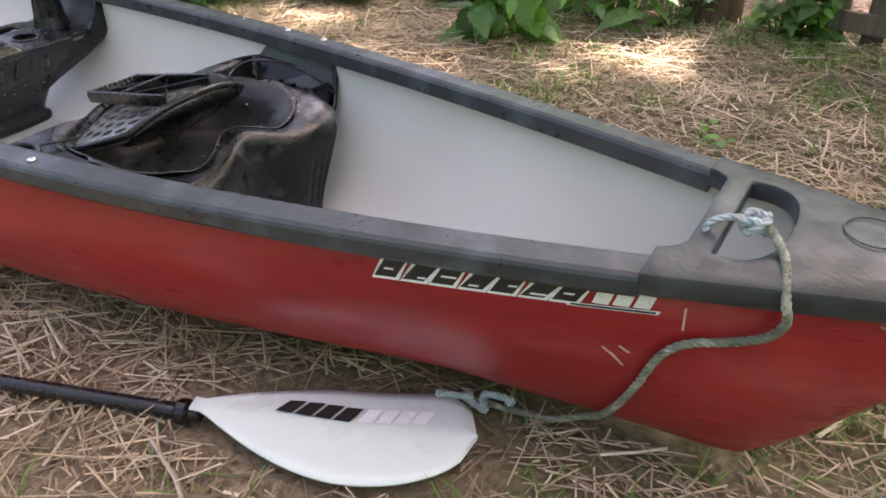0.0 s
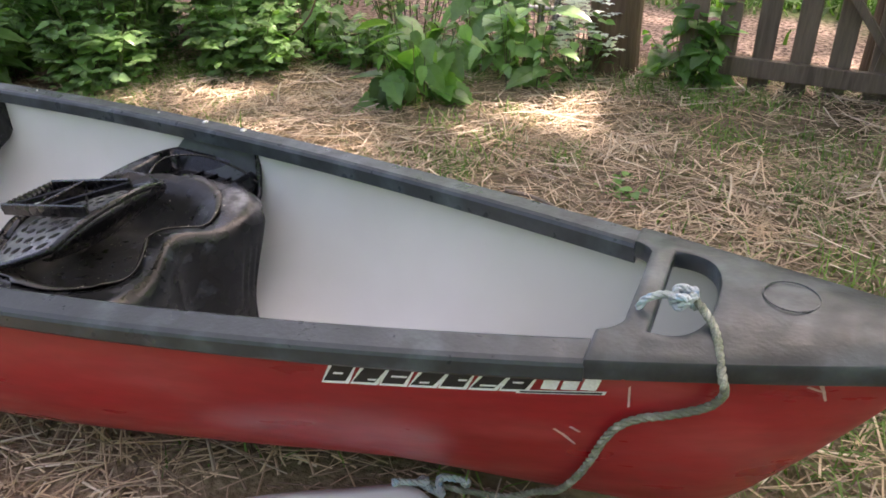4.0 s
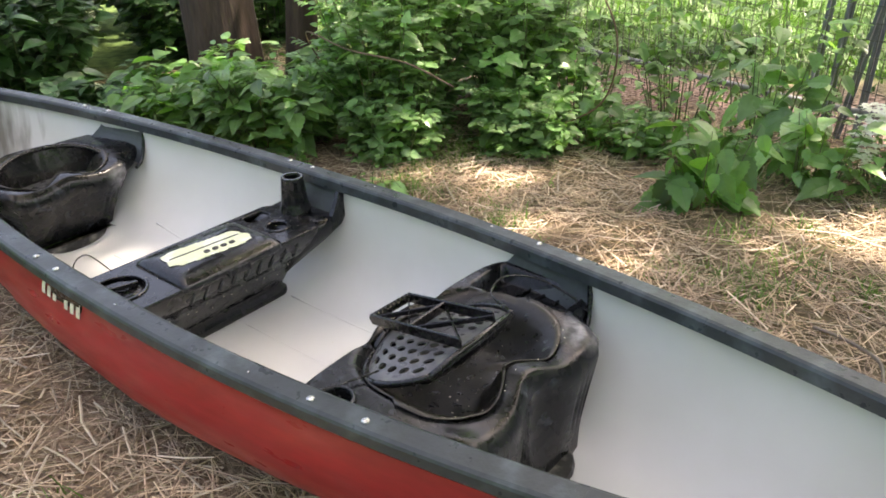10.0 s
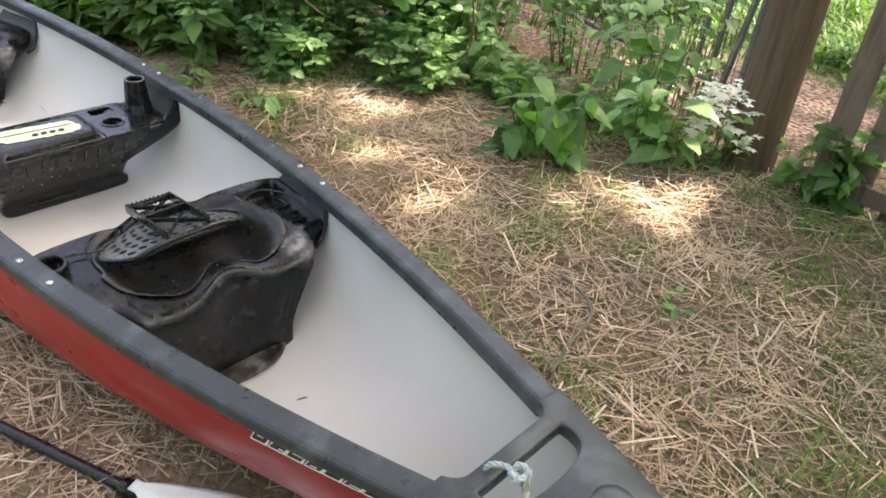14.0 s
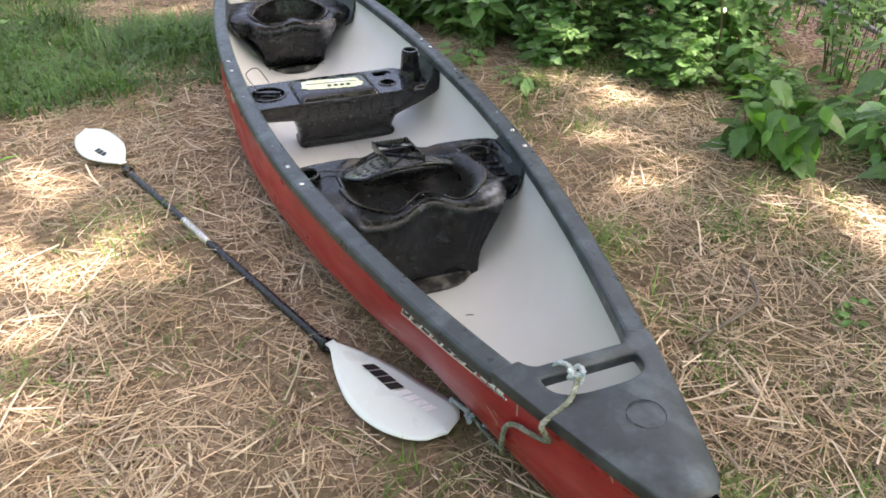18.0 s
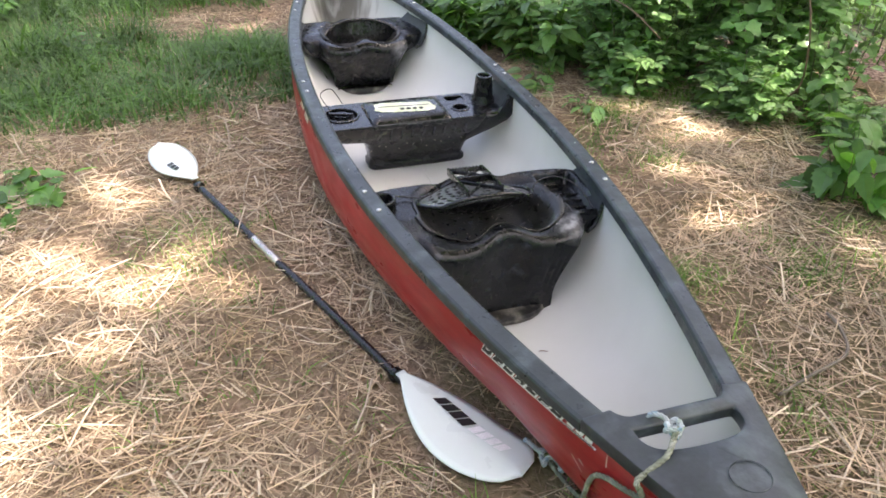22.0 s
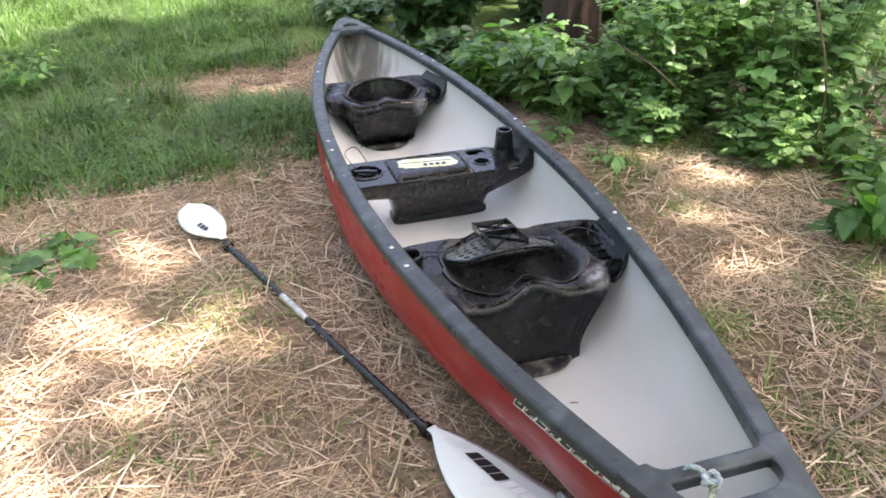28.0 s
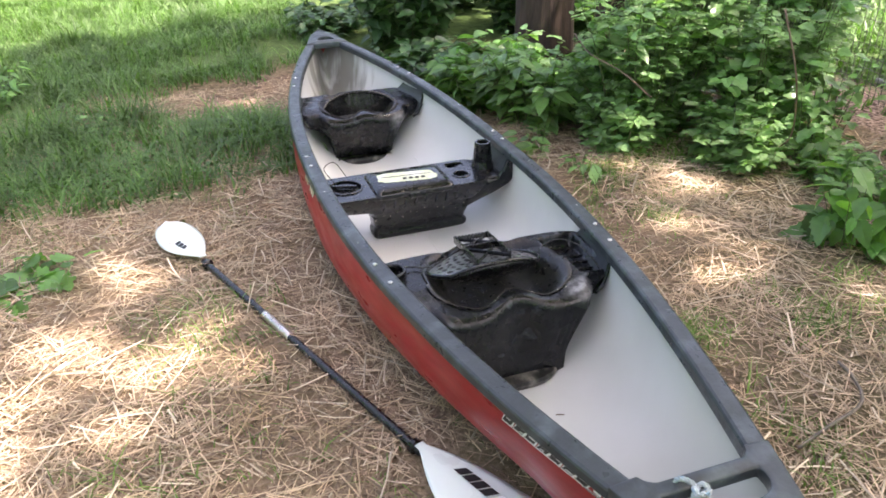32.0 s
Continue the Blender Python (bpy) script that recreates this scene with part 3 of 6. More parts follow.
def seat_edge(a, front=0.228, notch=1.0):
    """The seat's outline from above, by angle."""
    c, s = math.cos(a), math.sin(a)
    hx, p = (front, 4.6) if c > 0 else (0.185, 6.0)
    r = (abs(c / hx) ** p + abs(s / 0.445) ** p) ** (-1 / p)
    x, y = r * c, r * s
    if c > 0:
        x *= 1 - 0.36 * sstep(abs(y), 0.265, 0.345)
        x -= 0.036 * notch * math.exp(-(y / 0.085) ** 2)
    else:
        x -= 0.028 * math.exp(-(y / 0.11) ** 4)
    return x, y


def moulded_seat(x0, narrow, boss, cup, front=0.228, foot=0.245, notch=1.0):
    n, rings = 320, []
    ang = [2 * math.pi * (k + 0.5) / n for k in range(n)]
    edge = [seat_edge(a, front, notch) for a in ang]

    def place(x, y, z):
        lim = hull_y(x0 + x, max(z, 0.03)) - 0.010
        return (x0 + x, max(-lim, min(lim, y * narrow)), z)

    def roll(r, x, y):
        k = max(0.0, (r - 0.86) / 0.115)
        return 0.020 * k * k * sstep(x, 0.05, 0.13) * (1 - sstep(abs(y), 0.32, 0.38))
    for q in range(1, 57):
        r = 0.975 * q / 56
        rings.append([place(x * r, y * r, seat_top(x * r, y * r, boss, cup) - roll(r, x, y)) for x, y in edge])
    for q in range(18):
        v = max(0, q - 2) / 15
        row = []
        for x, y in edge:
            top = seat_top(x * 0.975, y * 0.975, boss, cup) - roll(0.975, x, y) - (0.007, 0.016, 0.027)[min(q, 2)]
            k = (0.988, 0.997, 1.0)[min(q, 2)]
            z = top * (1 - v) + 0.030 * v
            side = sstep(abs(y), 0.325, 0.36)
            fy = math.copysign(0.160 / narrow * min(1, abs(y) / 0.24), y)
            fx = (foot - 0.022) * min(1, x / 0.19) if x > 0 else 0.8 * x
            by = sstep(v, 0.0, 0.55) * side + sstep(v, -0.25, 0.80) * (1 - side)
            bx = v if foot < 0.2 else sstep(v, 0.0, 1.0)
            wx = x * k * (1 - bx) + fx * bx
            wy = y * k * (1 - by) + fy * by
            if x > 0.10:
                wx -= 0.007 * math.sin(min(1, v * 1.1) * math.pi) * math.exp(-(y / 0.10) ** 2)
                for groove in (0.175, 0.205, 0.235):
                    wx -= 0.004 * math.sin(min(1, v * 1.4) * math.pi) ** 2 * math.exp(-((y - groove) / 0.007) ** 2)
            p = place(wx, wy, z)
            row.append((p[0], p[1], max(p[2], keel(p[0]) + 0.018)))
        rings.append(row)
    bm = loft(rings, cap_lo=True, cap_hi=True)
    seat = part("seat", bm, M_SEAT, canoe, "black moulded plastic seat, dusty and scuffed, with painted highlights", smooth=True)
    fw, fx = 0.168, x0 + foot + (0.010 if cup else 0.028)
    foot_bm = loft([rrect(x0 + 0.02, fx, -fw, fw, 0.125, 0.016), rrect(x0 + 0.02, fx + 0.010, -fw, fw, 0.125, 0.040), rrect(x0 + 0.02, fx + 0.006, -fw + 0.006, fw - 0.006, 0.12, 0.052),
                    rrect(x0 + 0.02, fx - 0.018, -fw + 0.03, fw - 0.03, 0.10, 0.058)], cap_lo=True, cap_hi=True)
    part("seat_foot", foot_bm, M_FOOT, seat, "scuffed muddy foot of the seat")
    # flange that rises to the gunwale on either side
    for side in (-1, 1):
        rows = []
        for q in range(7):
            v = q / 6
            row = []
            for k in range(13):
                u = k / 12
                xx = x0 - 0.165 + 0.065 * v + (0.300 - 0.09 * v) * u
                zz = 0.300 - 0.030 * u * (1 - v) + 0.086 * v
                out = hull_y(xx, zz) - 0.006 - 0.030 * (1 - v) ** 1.4
                row.append((xx, side * out, zz - 0.004 * (0 < k < 12)))
            rows.append(row)
        bm = loft(rows, closed=False)
        bmesh.ops.solidify(bm, geom=bm.faces[:], thickness=0.006)
        part("side_flange", bm, M_FLANGE, seat, "slate grey flange of the seat")
        end = [Vector(r[12]) + Vector((0.004, 0, 0.004)) for r in rows]
        part("flange_edge", tube([end[0] + Vector((0.01, -side * 0.03, -0.012))] + end, 0.007, 8), M_BLACK, seat, smooth=True)
    # ribs on the pocket's floor
    for k in range(4 if cup else 0):
        xx = x0 - 0.055 + 0.045 * k
        part("pocket_rib", box(0.007, 0.105 * narrow, 0.006, 0.002, at=(xx, 0.338 * narrow, seat_top(xx - x0, 0.35) + 0.003), turn=Matrix.Rotation(radians(-12), 4, "Z"), seg=1), M_BLACK, seat)
    # mat lying in the bowl
    vs = []
    for q in range(1, 15):
        row = []
        for k in range(96):
            a = 2 * math.pi * k / 96
            c, s = math.cos(a), math.sin(a)
            r = (abs(c / 0.156) ** 3.0 + abs(s / 0.262) ** 3.0) ** (-1 / 3.0) * (1 + 0.018 * math.sin(3 * a + 1.0))
            if c > 0:
                r *= 1.06 - 0.34 * math.exp(-(s / 0.40) ** 2)
            t = q / 14
            x, y = 0.008 + r * c * t, r * s * t
            z = seat_top(x, y, 0.0, False) + 0.003 + 0.002 * sstep(t, 0.88, 1.0) * (c > 0.1) * abs(s)
            for lx, ly, dx, dy in ((0.05, 0.12, 0.80, 0.60), (0.10, -0.13, 0.72, -0.69)):
                d = (x - lx) * dy - (y - ly) * dx
                m = (x - lx) * dx + (y - ly) * dy
                z += 0.009 * math.exp(-(d / 0.012) ** 2 - (m / 0.07) ** 2)
            row.append(place(x, y, max(z, seat_top(x, y, boss, False) + 0.003) + 0.0008 * math.sin(y / 0.025 + 20 * x)))
        vs.append(row)
    bm = loft(vs, cap_lo=True)
    bmesh.ops.solidify(bm, geom=bm.faces[:], thickness=0.0025)
    part("seat_mat", bm, M_PAD, seat, "creased dark rubber seat mat with dirt", smooth=True)
    if not cup:
        return seat
    # cup holder beside the near gunwale
    cx, cy = x0 - 0.053, -0.342
    prof = ((0.046, 0.22), (0.044, 0.366), (0.042, 0.373), (0.038, 0.376), (0.034, 0.374), (0.032, 0.364), (0.029, 0.29))
    part("cup_holder", loft([[(cx + r * math.cos(a), cy + r * math.sin(a), z) for a in (2 * math.pi * k / 28 for k in range(28))] for r, z in prof], cap_hi=True),
         M_SEAT, seat, smooth=True)
    disc = bmesh.new()
    bmesh.ops.create_circle(disc, cap_ends=True, segments=24, radius=0.029)
    bmesh.ops.translate(disc, vec=(cx, cy, 0.315), verts=disc.verts)
    part("cup_bottom", disc, M_HOLE, seat)
    return seat


def perforated(bend, cells, rows, name, parent, skin=None, solid=False):
    """A thin shell with round holes; bend(u, v) gives its place."""
    bm = bmesh.new()
    cache = {}

    def vert(u, v, lift):
        key = (round(u, 4), round(v, 4), lift)
        if key not in cache:
            p, nrm = bend(u, v)
            cache[key] = bm.verts.new(p - nrm * lift)
        return cache[key]
    for i in range(cells):
        for j in range(rows):
            u0, v0, du, dv = i / cells, j / rows, 1 / cells, 1 / rows
            sq = [(0, 0), (.5, 0), (1, 0), (1, .5), (1, 1), (.5, 1), (0, 1), (0, .5)]
            hole = [(.5 + .32 * math.cos(a), .5 + .34 * math.sin(a)) for a in (math.pi * (1.25 + 0.25 * k) for k in range(8))]
            border = solid or j in (0, rows - 1) or i in (0, cells - 1) or i == cells // 2
            o = [vert(u0 + a * du, v0 + b * dv, 0) for a, b in sq]
            if border:
                bm.faces.new(o)
            else:
                h = [vert(u0 + a * du, v0 + b * dv, 0) for a, b in hole]
                for k in range(8):
                    bm.faces.new((o[k], o[(k + 1) % 8], h[(k + 1) % 8], h[k]))
    bmesh.ops.recalc_face_normals(bm, faces=bm.faces)
    bmesh.ops.solidify(bm, geom=bm.faces[:], thickness=0.005)
    return part(name, bm, skin or M_BLACK, parent, "rounded black plastic backrest" if solid else "perforated black plastic backrest", smooth=solid)


def folded_bend(u, v):
    e = 2 * u - 1
    w = 1 - abs(0.52 - v) ** 2.4 * 2.6 if v < 0.52 else 1 - 0.24 * ((v - 0.52) / 0.48) ** 2.2
    y = -0.026 + e * 0.196 * w
    x = 0.528 + 0.250 * v - 0.030 * e * e * v
    z = 0.338 + 0.066 * v ** 1.2 - 0.040 * abs(e) ** 2.4
    return Vector((x, y, z)), Vector((-0.25, 0, 1)).normalized()


def upright_bend(u, v):
    th = math.pi * (0.04 + 0.92 * u)
    s = math.sin(th)
    y = -(0.222 - 0.012 * v) * math.cos(th)
    x = -1.147 - 0.135 * s ** 0.8 - 0.025 * v * s
    z = 0.262 + v * (0.022 + 0.090 * s ** 0.7)
    return Vector((x, y, z)), Vector((1, 0, 0.2)).normalized()


seat_bow = moulded_seat(0.697, 0.92, 0.056, True)
seat_stern = moulded_seat(-1.262, 0.78, 0.024, False, 0.205, 0.100, 0.35)
perforated(folded_bend, 13, 7, "backrest", seat_bow, M_PANEL)
rim_pts = [folded_bend(i / 40, 1.0)[0] for i in range(41)]
lip_pts = [folded_bend(0, 1 - i / 14)[0] for i in range(15)]
lip_far = [folded_bend(1, i / 14)[0] for i in range(15)]
rear_pts = [folded_bend(i / 30, 0)[0] for i in range(1, 30)]
up = Vector((0, 0, 0.006))
part("backrest_rim", tube([p + up for p in rear_pts + lip_far + rim_pts[::-1] + lip_pts + rear_pts[:1]], 0.0075, 8), M_BLACK, seat_bow, smooth=True)
skirt = loft([[folded_bend(i / 40, 1.0)[0] + Vector((0.004 - 0.007 * q * q / 6, 0, -0.013 * q * (0.35 + 0.65 * math.sin(math.pi * i / 40) ** 0.6))) for i in range(41)] for q in range(7)], closed=False)
bmesh.ops.solidify(skirt, geom=skirt.faces[:], thickness=0.004)
part("backrest_flange", skirt, M_BLACK, seat_bow, smooth=True)
# hinge frame folded over the backrest
A, B, C, D = Vector((0.482, -0.068, 0.354)), Vector((0.490, 0.056, 0.356)), Vector((0.770, 0.020, 0.424)), Vector((0.765, -0.092, 0.414))


def bar(a, b, w, h):
    d = (b - a)
    m = d.to_track_quat("X", "Z").to_matrix().to_4x4()
    return box(d.length, w, h, 0.002, at=(a + b) / 2, turn=m, seg=1)


for a, b in ((A, D), (B, C), (A.lerp(D, 0.45), B.lerp(C, 0.45))):
    part("hinge_bar", bar(a, b, 0.007, 0.026), M_BLACK, seat_bow)
for a, b in ((A, B.lerp(C, 0.45)), (B, A.lerp(D, 0.45)), (A.lerp(D, 0.45), C), (B.lerp(C, 0.45), D)):
    part("hinge_brace", bar(a, b, 0.004, 0.014), M_BLACK, seat_bow)
coil = [tube([A.lerp(B, t - 0.02), A.lerp(B, t + 0.02)], 0.0115, 10) for t in (0.05 + 0.1 * k for k in range(10))]
hinge_rod = part("hinge_rod", tube([A, B], 0.008, 10), M_BLACK, seat_bow, "ribbed black hinge rod")
for knuckle in coil:
    part("hinge_knuckle", knuckle, M_BLACK, seat_bow)
part("cord", tube(spline([(0.625, -0.198, 0.345), (0.610, -0.239, 0.345), (0.600, -0.276, 0.348), (0.615, -0.308, 0.355), (0.655, -0.317, 0.340), (0.685, -0.276, 0.300)]), 0.0028, 6), M_BLACK, seat_bow, smooth=True)
part("cord", tube(spline([(0.715, 0.152, 0.362), (0.635, 0.198, 0.350), (0.625, 0.267, 0.362), (0.685, 0.322, 0.355), (0.775, 0.340, 0.328), (0.835, 0.331, 0.306)]), 0.0028, 6),
     M_BLACK, seat_bow, smooth=True)
perforated(upright_bend, 26, 8, "backrest", seat_stern, M_BLACK, True)
part("backrest_rim", tube([upright_bend(0, i / 8)[0] for i in range(9)] + [upright_bend(i / 30, 1)[0] for i in range(31)] + [upright_bend(1, 1 - i / 8)[0] for i in range(9)], 0.010, 8),
     M_BLACK, seat_stern, smooth=True)
for side in (-1, 1):
    part("strap", tube(spline([(-1.16, side * 0.185, 0.30), (-1.17, side * 0.205, 0.33), (-1.19, side * 0.225, 0.31)]), 0.003, 6), M_BLACK, seat_stern, smooth=True)


# ---- middle console ----
cz = 0.285
def plate(outline, holes, z, thick, bevel=0.003):
    """A flat plate with openings cut through it."""
    bm = bmesh.new()
    for loop in (outline, *holes):
        vs = [bm.verts.new((p[0], p[1], 0)) for p in loop]
        for p, q in zip(vs, vs[1:] + vs[:1]):
            bm.edges.new((p, q))
    bmesh.ops.triangle_fill(bm, edges=bm.edges[:], use_beauty=True)
    ext = bmesh.ops.extrude_face_region(bm, geom=bm.faces[:])
    for v in ext["geom"]:
        if isinstance(v, bmesh.types.BMVert):
            v.co.z -= thick
    bmesh.ops.recalc_face_normals(bm, faces=bm.faces)
    sharp = [e for e in bm.edges if len(e.link_faces) == 2 and e.calc_face_angle() > 0.9]
    bmesh.ops.bevel(bm, geom=sharp, offset=bevel, segments=2, affect="EDGES", profile=0.5)
    bmesh.ops.translate(bm, vec=(0, 0, z), verts=bm.verts)
    return bm


def circle(cx, cy, r, n=24):
    return [(cx + r * math.cos(2 * math.pi * k / n), cy + r * math.sin(2 * math.pi * k / n)) for k in range(n)]


def wall_x(z):
    """Front of the console's sloping wall by height."""
    return -0.236 - 0.655 * max(0.0, 0.262 - z)


body = loft([rrect(-0.49, -0.376, -0.170, 0.268, 0.03, 0.010), rrect(-0.49, -0.366, -0.174, 0.272, 0.03, 0.020), rrect(-0.49, -0.366, -0.174, 0.272, 0.03, 0.040), rrect(-0.485, -0.380, -0.166, 0.262, 0.03, 0.050),
             *[rrect(-0.49, wall_x(z) - 0.006 * (z < 0.19), y0, y1, 0.03, z) for z, y0, y1 in ((0.075, -0.170, 0.264), (0.11, -0.178, 0.268), (0.15, -0.190, 0.272), (0.180, -0.205, 0.278), (0.192, -0.235, 0.284))],
             rrect(-0.50, wall_x(0.205), -0.350, 0.300, 0.035, 0.205), rrect(-0.50, wall_x(0.225), -0.385, 0.315, 0.04, 0.225), rrect(-0.50, wall_x(0.255), -0.398, 0.328, 0.04, 0.258),
             rrect(-0.50, -0.236, -0.40, 0.33, 0.04, cz - 0.010)], cap_lo=True)
console = part("console", body, M_CONSOLE, canoe, "black moulded storage console with lid", smooth=True)
console.location = (0.141, -0.016, 0.008)
part("console_top", plate(rrect(-0.50, -0.234, -0.40, 0.33, 0.04, 0), [circle(-0.337, 0.227, 0.034), circle(-0.375, -0.290, 0.070, 36), [(p[0], p[1]) for p in rrect(-0.475, -0.425, 0.195, 0.275, 0.012, 0)]], cz, 0.012),
     M_CONSOLE, console, smooth=False)
lid = loft([rrect(-0.475, -0.236, -0.186, 0.160, 0.02, cz - 0.022), rrect(-0.478, -0.226, -0.190, 0.164, 0.022, cz - 0.010), rrect(-0.474, -0.228, -0.186, 0.160, 0.02, cz + 0.004),
            rrect(-0.455, -0.252, -0.172, 0.146, 0.02, cz + 0.017), rrect(-0.41, -0.29, -0.14, 0.115, 0.02, cz + 0.021)], cap_lo=True, cap_hi=True)
part("console_lid", lid, M_CONSOLE, console, "black hatch lid with a faded sticker", smooth=True)
rnd = random.Random(5)
ring = []
for k in range(60):
    a = 2 * math.pi * k / 60
    c, s = math.cos(a), math.sin(a)
    r = (abs(c / 0.052) ** 5 + abs(s / 0.135) ** 5) ** -0.2 * (1 + rnd.uniform(-0.10, 0.05))
    ring.append((-0.352 + r * c * 1.0 + 0.12 * r * s, -0.02 + r * s, cz + 0.0225))
bm = bmesh.new()
bm.faces.new([bm.verts.new(p) for p in ring])
top = bmesh.ops.extrude_face_region(bm, geom=bm.faces[:])
bmesh.ops.translate(bm, vec=(0, 0, 0.0008), verts=[v for v in top["geom"] if isinstance(v, bmesh.types.BMVert)])
bmesh.ops.recalc_face_normals(bm, faces=bm.faces)
part("sticker", bm, M_STICKER, console, "torn pale yellow sticker")
part("sticker_line", box(0.005, 0.225, 0.001, 0, at=(-0.362, -0.02, cz + 0.0240), turn=pose(0, 0, 0, 0, 0, -5)), M_INK, console)
for k in range(4):
    part("sticker_mark", box(0.014, 0.017, 0.001, 0.003, at=(-0.330 + 0.003 * k, -0.035 + 0.027 * k, cz + 0.0242), seg=1), M_INK, console)
for k in range(9):
    y = -0.150 + 0.047 * k
    part("flute", tube([(wall_x(z) + 0.0015, y, z) for z in (0.198, 0.215, 0.235, 0.252)], [0.002, 0.005, 0.005, 0.002], 6), M_CONSOLE, console, smooth=True)
part("latch", box(0.016, 0.075, 0.022, 0.004, at=(-0.224, -0.01, cz - 0.010)), M_CONSOLE, console)
for y in (-0.045, 0.025):
    part("latch_slot", box(0.006, 0.006, 0.026, 0.001, at=(-0.2165, y, cz - 0.009), seg=1), M_HOLE, console)


def well(cx, cy, r, z0, z1, parent, name, sides=28):
    prof = ((r + 0.008, z0), (r + 0.008, z1 - 0.002), (r + 0.006, z1), (r + 0.001, z1), (r - 0.001, z1 - 0.002), (r - 0.002, z0))
    bm = loft([[(cx + q * math.cos(a), cy + q * math.sin(a), z) for a in (2 * math.pi * k / sides for k in range(sides))] for q, z in prof])
    ob = part(name, bm, M_CONSOLE, parent, smooth=False)
    disc = bmesh.new()
    bmesh.ops.create_circle(disc, cap_ends=True, segments=sides, radius=r + 0.002)
    bmesh.ops.translate(disc, vec=(cx, cy, z0 + 0.006), verts=disc.verts)
    part(name + "_bottom", disc, M_HOLE, ob)
    return ob


well(-0.337, 0.227, 0.033, cz - 0.070, cz + 0.004, console, "drink_holder")
well(-0.375, -0.290, 0.070, cz - 0.030, cz + 0.005, console, "round_hatch", 36)
part("hatch_disc", loft([[(-0.375 + q * math.cos(a), -0.290 + q * math.sin(a), cz - 0.016 + z) for a in (2 * math.pi * k / 30 for k in range(30))]
                         for q, z in ((0.056, 0.002), (0.058, 0.010), (0.050, 0.014), (0.02, 0.012))], cap_hi=True), M_BLACK, console)
part("hatch_grip", box(0.016, 0.104, 0.014, 0.004, at=(-0.375, -0.290, cz + 0.006), turn=pose(0, 0, 0, 0, 0, -18)), M_BLACK, console)
part("hatch_cord", tube(spline([(-0.40, -0.33, cz + 0.02), (-0.45, -0.36, cz + 0.07), (-0.47, -0.31, cz + 0.085), (-0.43, -0.27, cz + 0.03)]), 0.0018, 5), M_BLACK, console, smooth=True)
# far bracket with the rod holder
def upright_ring(y, x0, x1, z0, z1, r):
    """A rounded ring in the plane across the console, kept inside the hull."""
    ring = []
    for x, z, _ in rrect(x0, x1, z0, z1, r, 0):
        ring.append((min(x, wall_x(z)), min(y, hull_y(x + 0.141, z + 0.008) + 0.012), z))
    return ring


part("side_bracket", loft([upright_ring(0.235, -0.485, -0.300, 0.120, cz - 0.012, 0.03), upright_ring(0.275, -0.492, -0.262, 0.150, cz - 0.006, 0.03), upright_ring(0.320, -0.497, -0.240, 0.178, cz, 0.025),
                           upright_ring(0.370, -0.497, -0.240, 0.208, cz + 0.002, 0.02), upright_ring(0.420, -0.490, -0.246, 0.242, cz + 0.004, 0.015), upright_ring(0.452, -0.480, -0.255, 0.262, cz + 0.004, 0.012)],
                          cap_lo=True, cap_hi=True), M_CONSOLE, console, "console arm rising to the hull", smooth=True)
panel = loft([[(-0.478 + 0.228 * k / 8 + (0.020 - 0.028 * k / 8) * q / 5, hull_y(-0.22, cz + 0.095 * q / 5) + 0.006 - 0.040 * (1 - q / 5) ** 1.5, cz + 0.095 * q / 5) for k in range(9)] for q in range(6)], closed=False)
bmesh.ops.solidify(panel, geom=panel.faces[:], thickness=0.006)
part("bracket_panel", panel, M_FLANGE, console, "slate grey upright panel")
part("bracket_edge", loft([upright_ring(y, -0.256 - dx, -0.238 - dx, cz - 0.02, z, 0.004) for y, z, dx in ((0.372, cz + 0.006, 0.0), (0.402, cz + 0.050, 0.004), (0.430, cz + 0.098, 0.012), (0.446, cz + 0.100, 0.014))],
                          cap_lo=True, cap_hi=True), M_CONSOLE, console)
rx, ry = -0.392, 0.352
prof = ((0.056, cz - 0.01), (0.044, cz + 0.03), (0.036, 0.398), (0.034, 0.402), (0.028, 0.402), (0.026, 0.396), (0.026, 0.33))
part("rod_holder", loft([[(rx + q * math.cos(a), ry + q * math.sin(a), z) for a in (2 * math.pi * k / 20 for k in range(20))] for q, z in prof], cap_hi=True), M_CONSOLE, console,
     "upright black rod holder tube", smooth=False)
part("recess_floor", box(0.06, 0.09, 0.004, 0.001, at=(-0.45, 0.235, cz - 0.03)), M_CONSOLE, console)
nb = loft([rrect(-0.44, -0.27, -0.43, -0.37, 0.015, 0.235), rrect(-0.44, -0.27, -0.435, -0.37, 0.015, cz), rrect(-0.43, -0.28, -0.440, -0.41, 0.012, 0.37)], cap_lo=True, cap_hi=True)
part("side_bracket", nb, M_CONSOLE, console)
for k in range(15):
    y, z = -0.205 + 0.031 * k, (0.168, 0.128, 0.158, 0.148)[k % 4]
    part("rivet_head", dome(0.0021, 0.002, (wall_x(z) - 0.006, y, z)), M_HUSK, console, smooth=True)


def liner_z(x, y):
    w, k, n, top = half(x) - 0.028, keel(x) + 0.012, fullness(x), sheer(x) - 0.012
    c = math.cos(math.asin(min(1.0, (abs(y) / w) ** (n / 2))))
    return k + (top - k) * (1 - c ** (2 / n))


# faint seams moulded into the floor
for y in (0.045, 0.235):
    for a, b in ((-0.97, -0.36), (-0.20, 0.50)):
        part("floor_seam", tube([(x, y, liner_z(x, y) - 0.0022) for x in stations(a, b, 8)], 0.0042, 8), M_LINER, canoe, smooth=True)


# ---- small debris in the canoe ----
deb = random.Random(61)
dv, dq = [], []


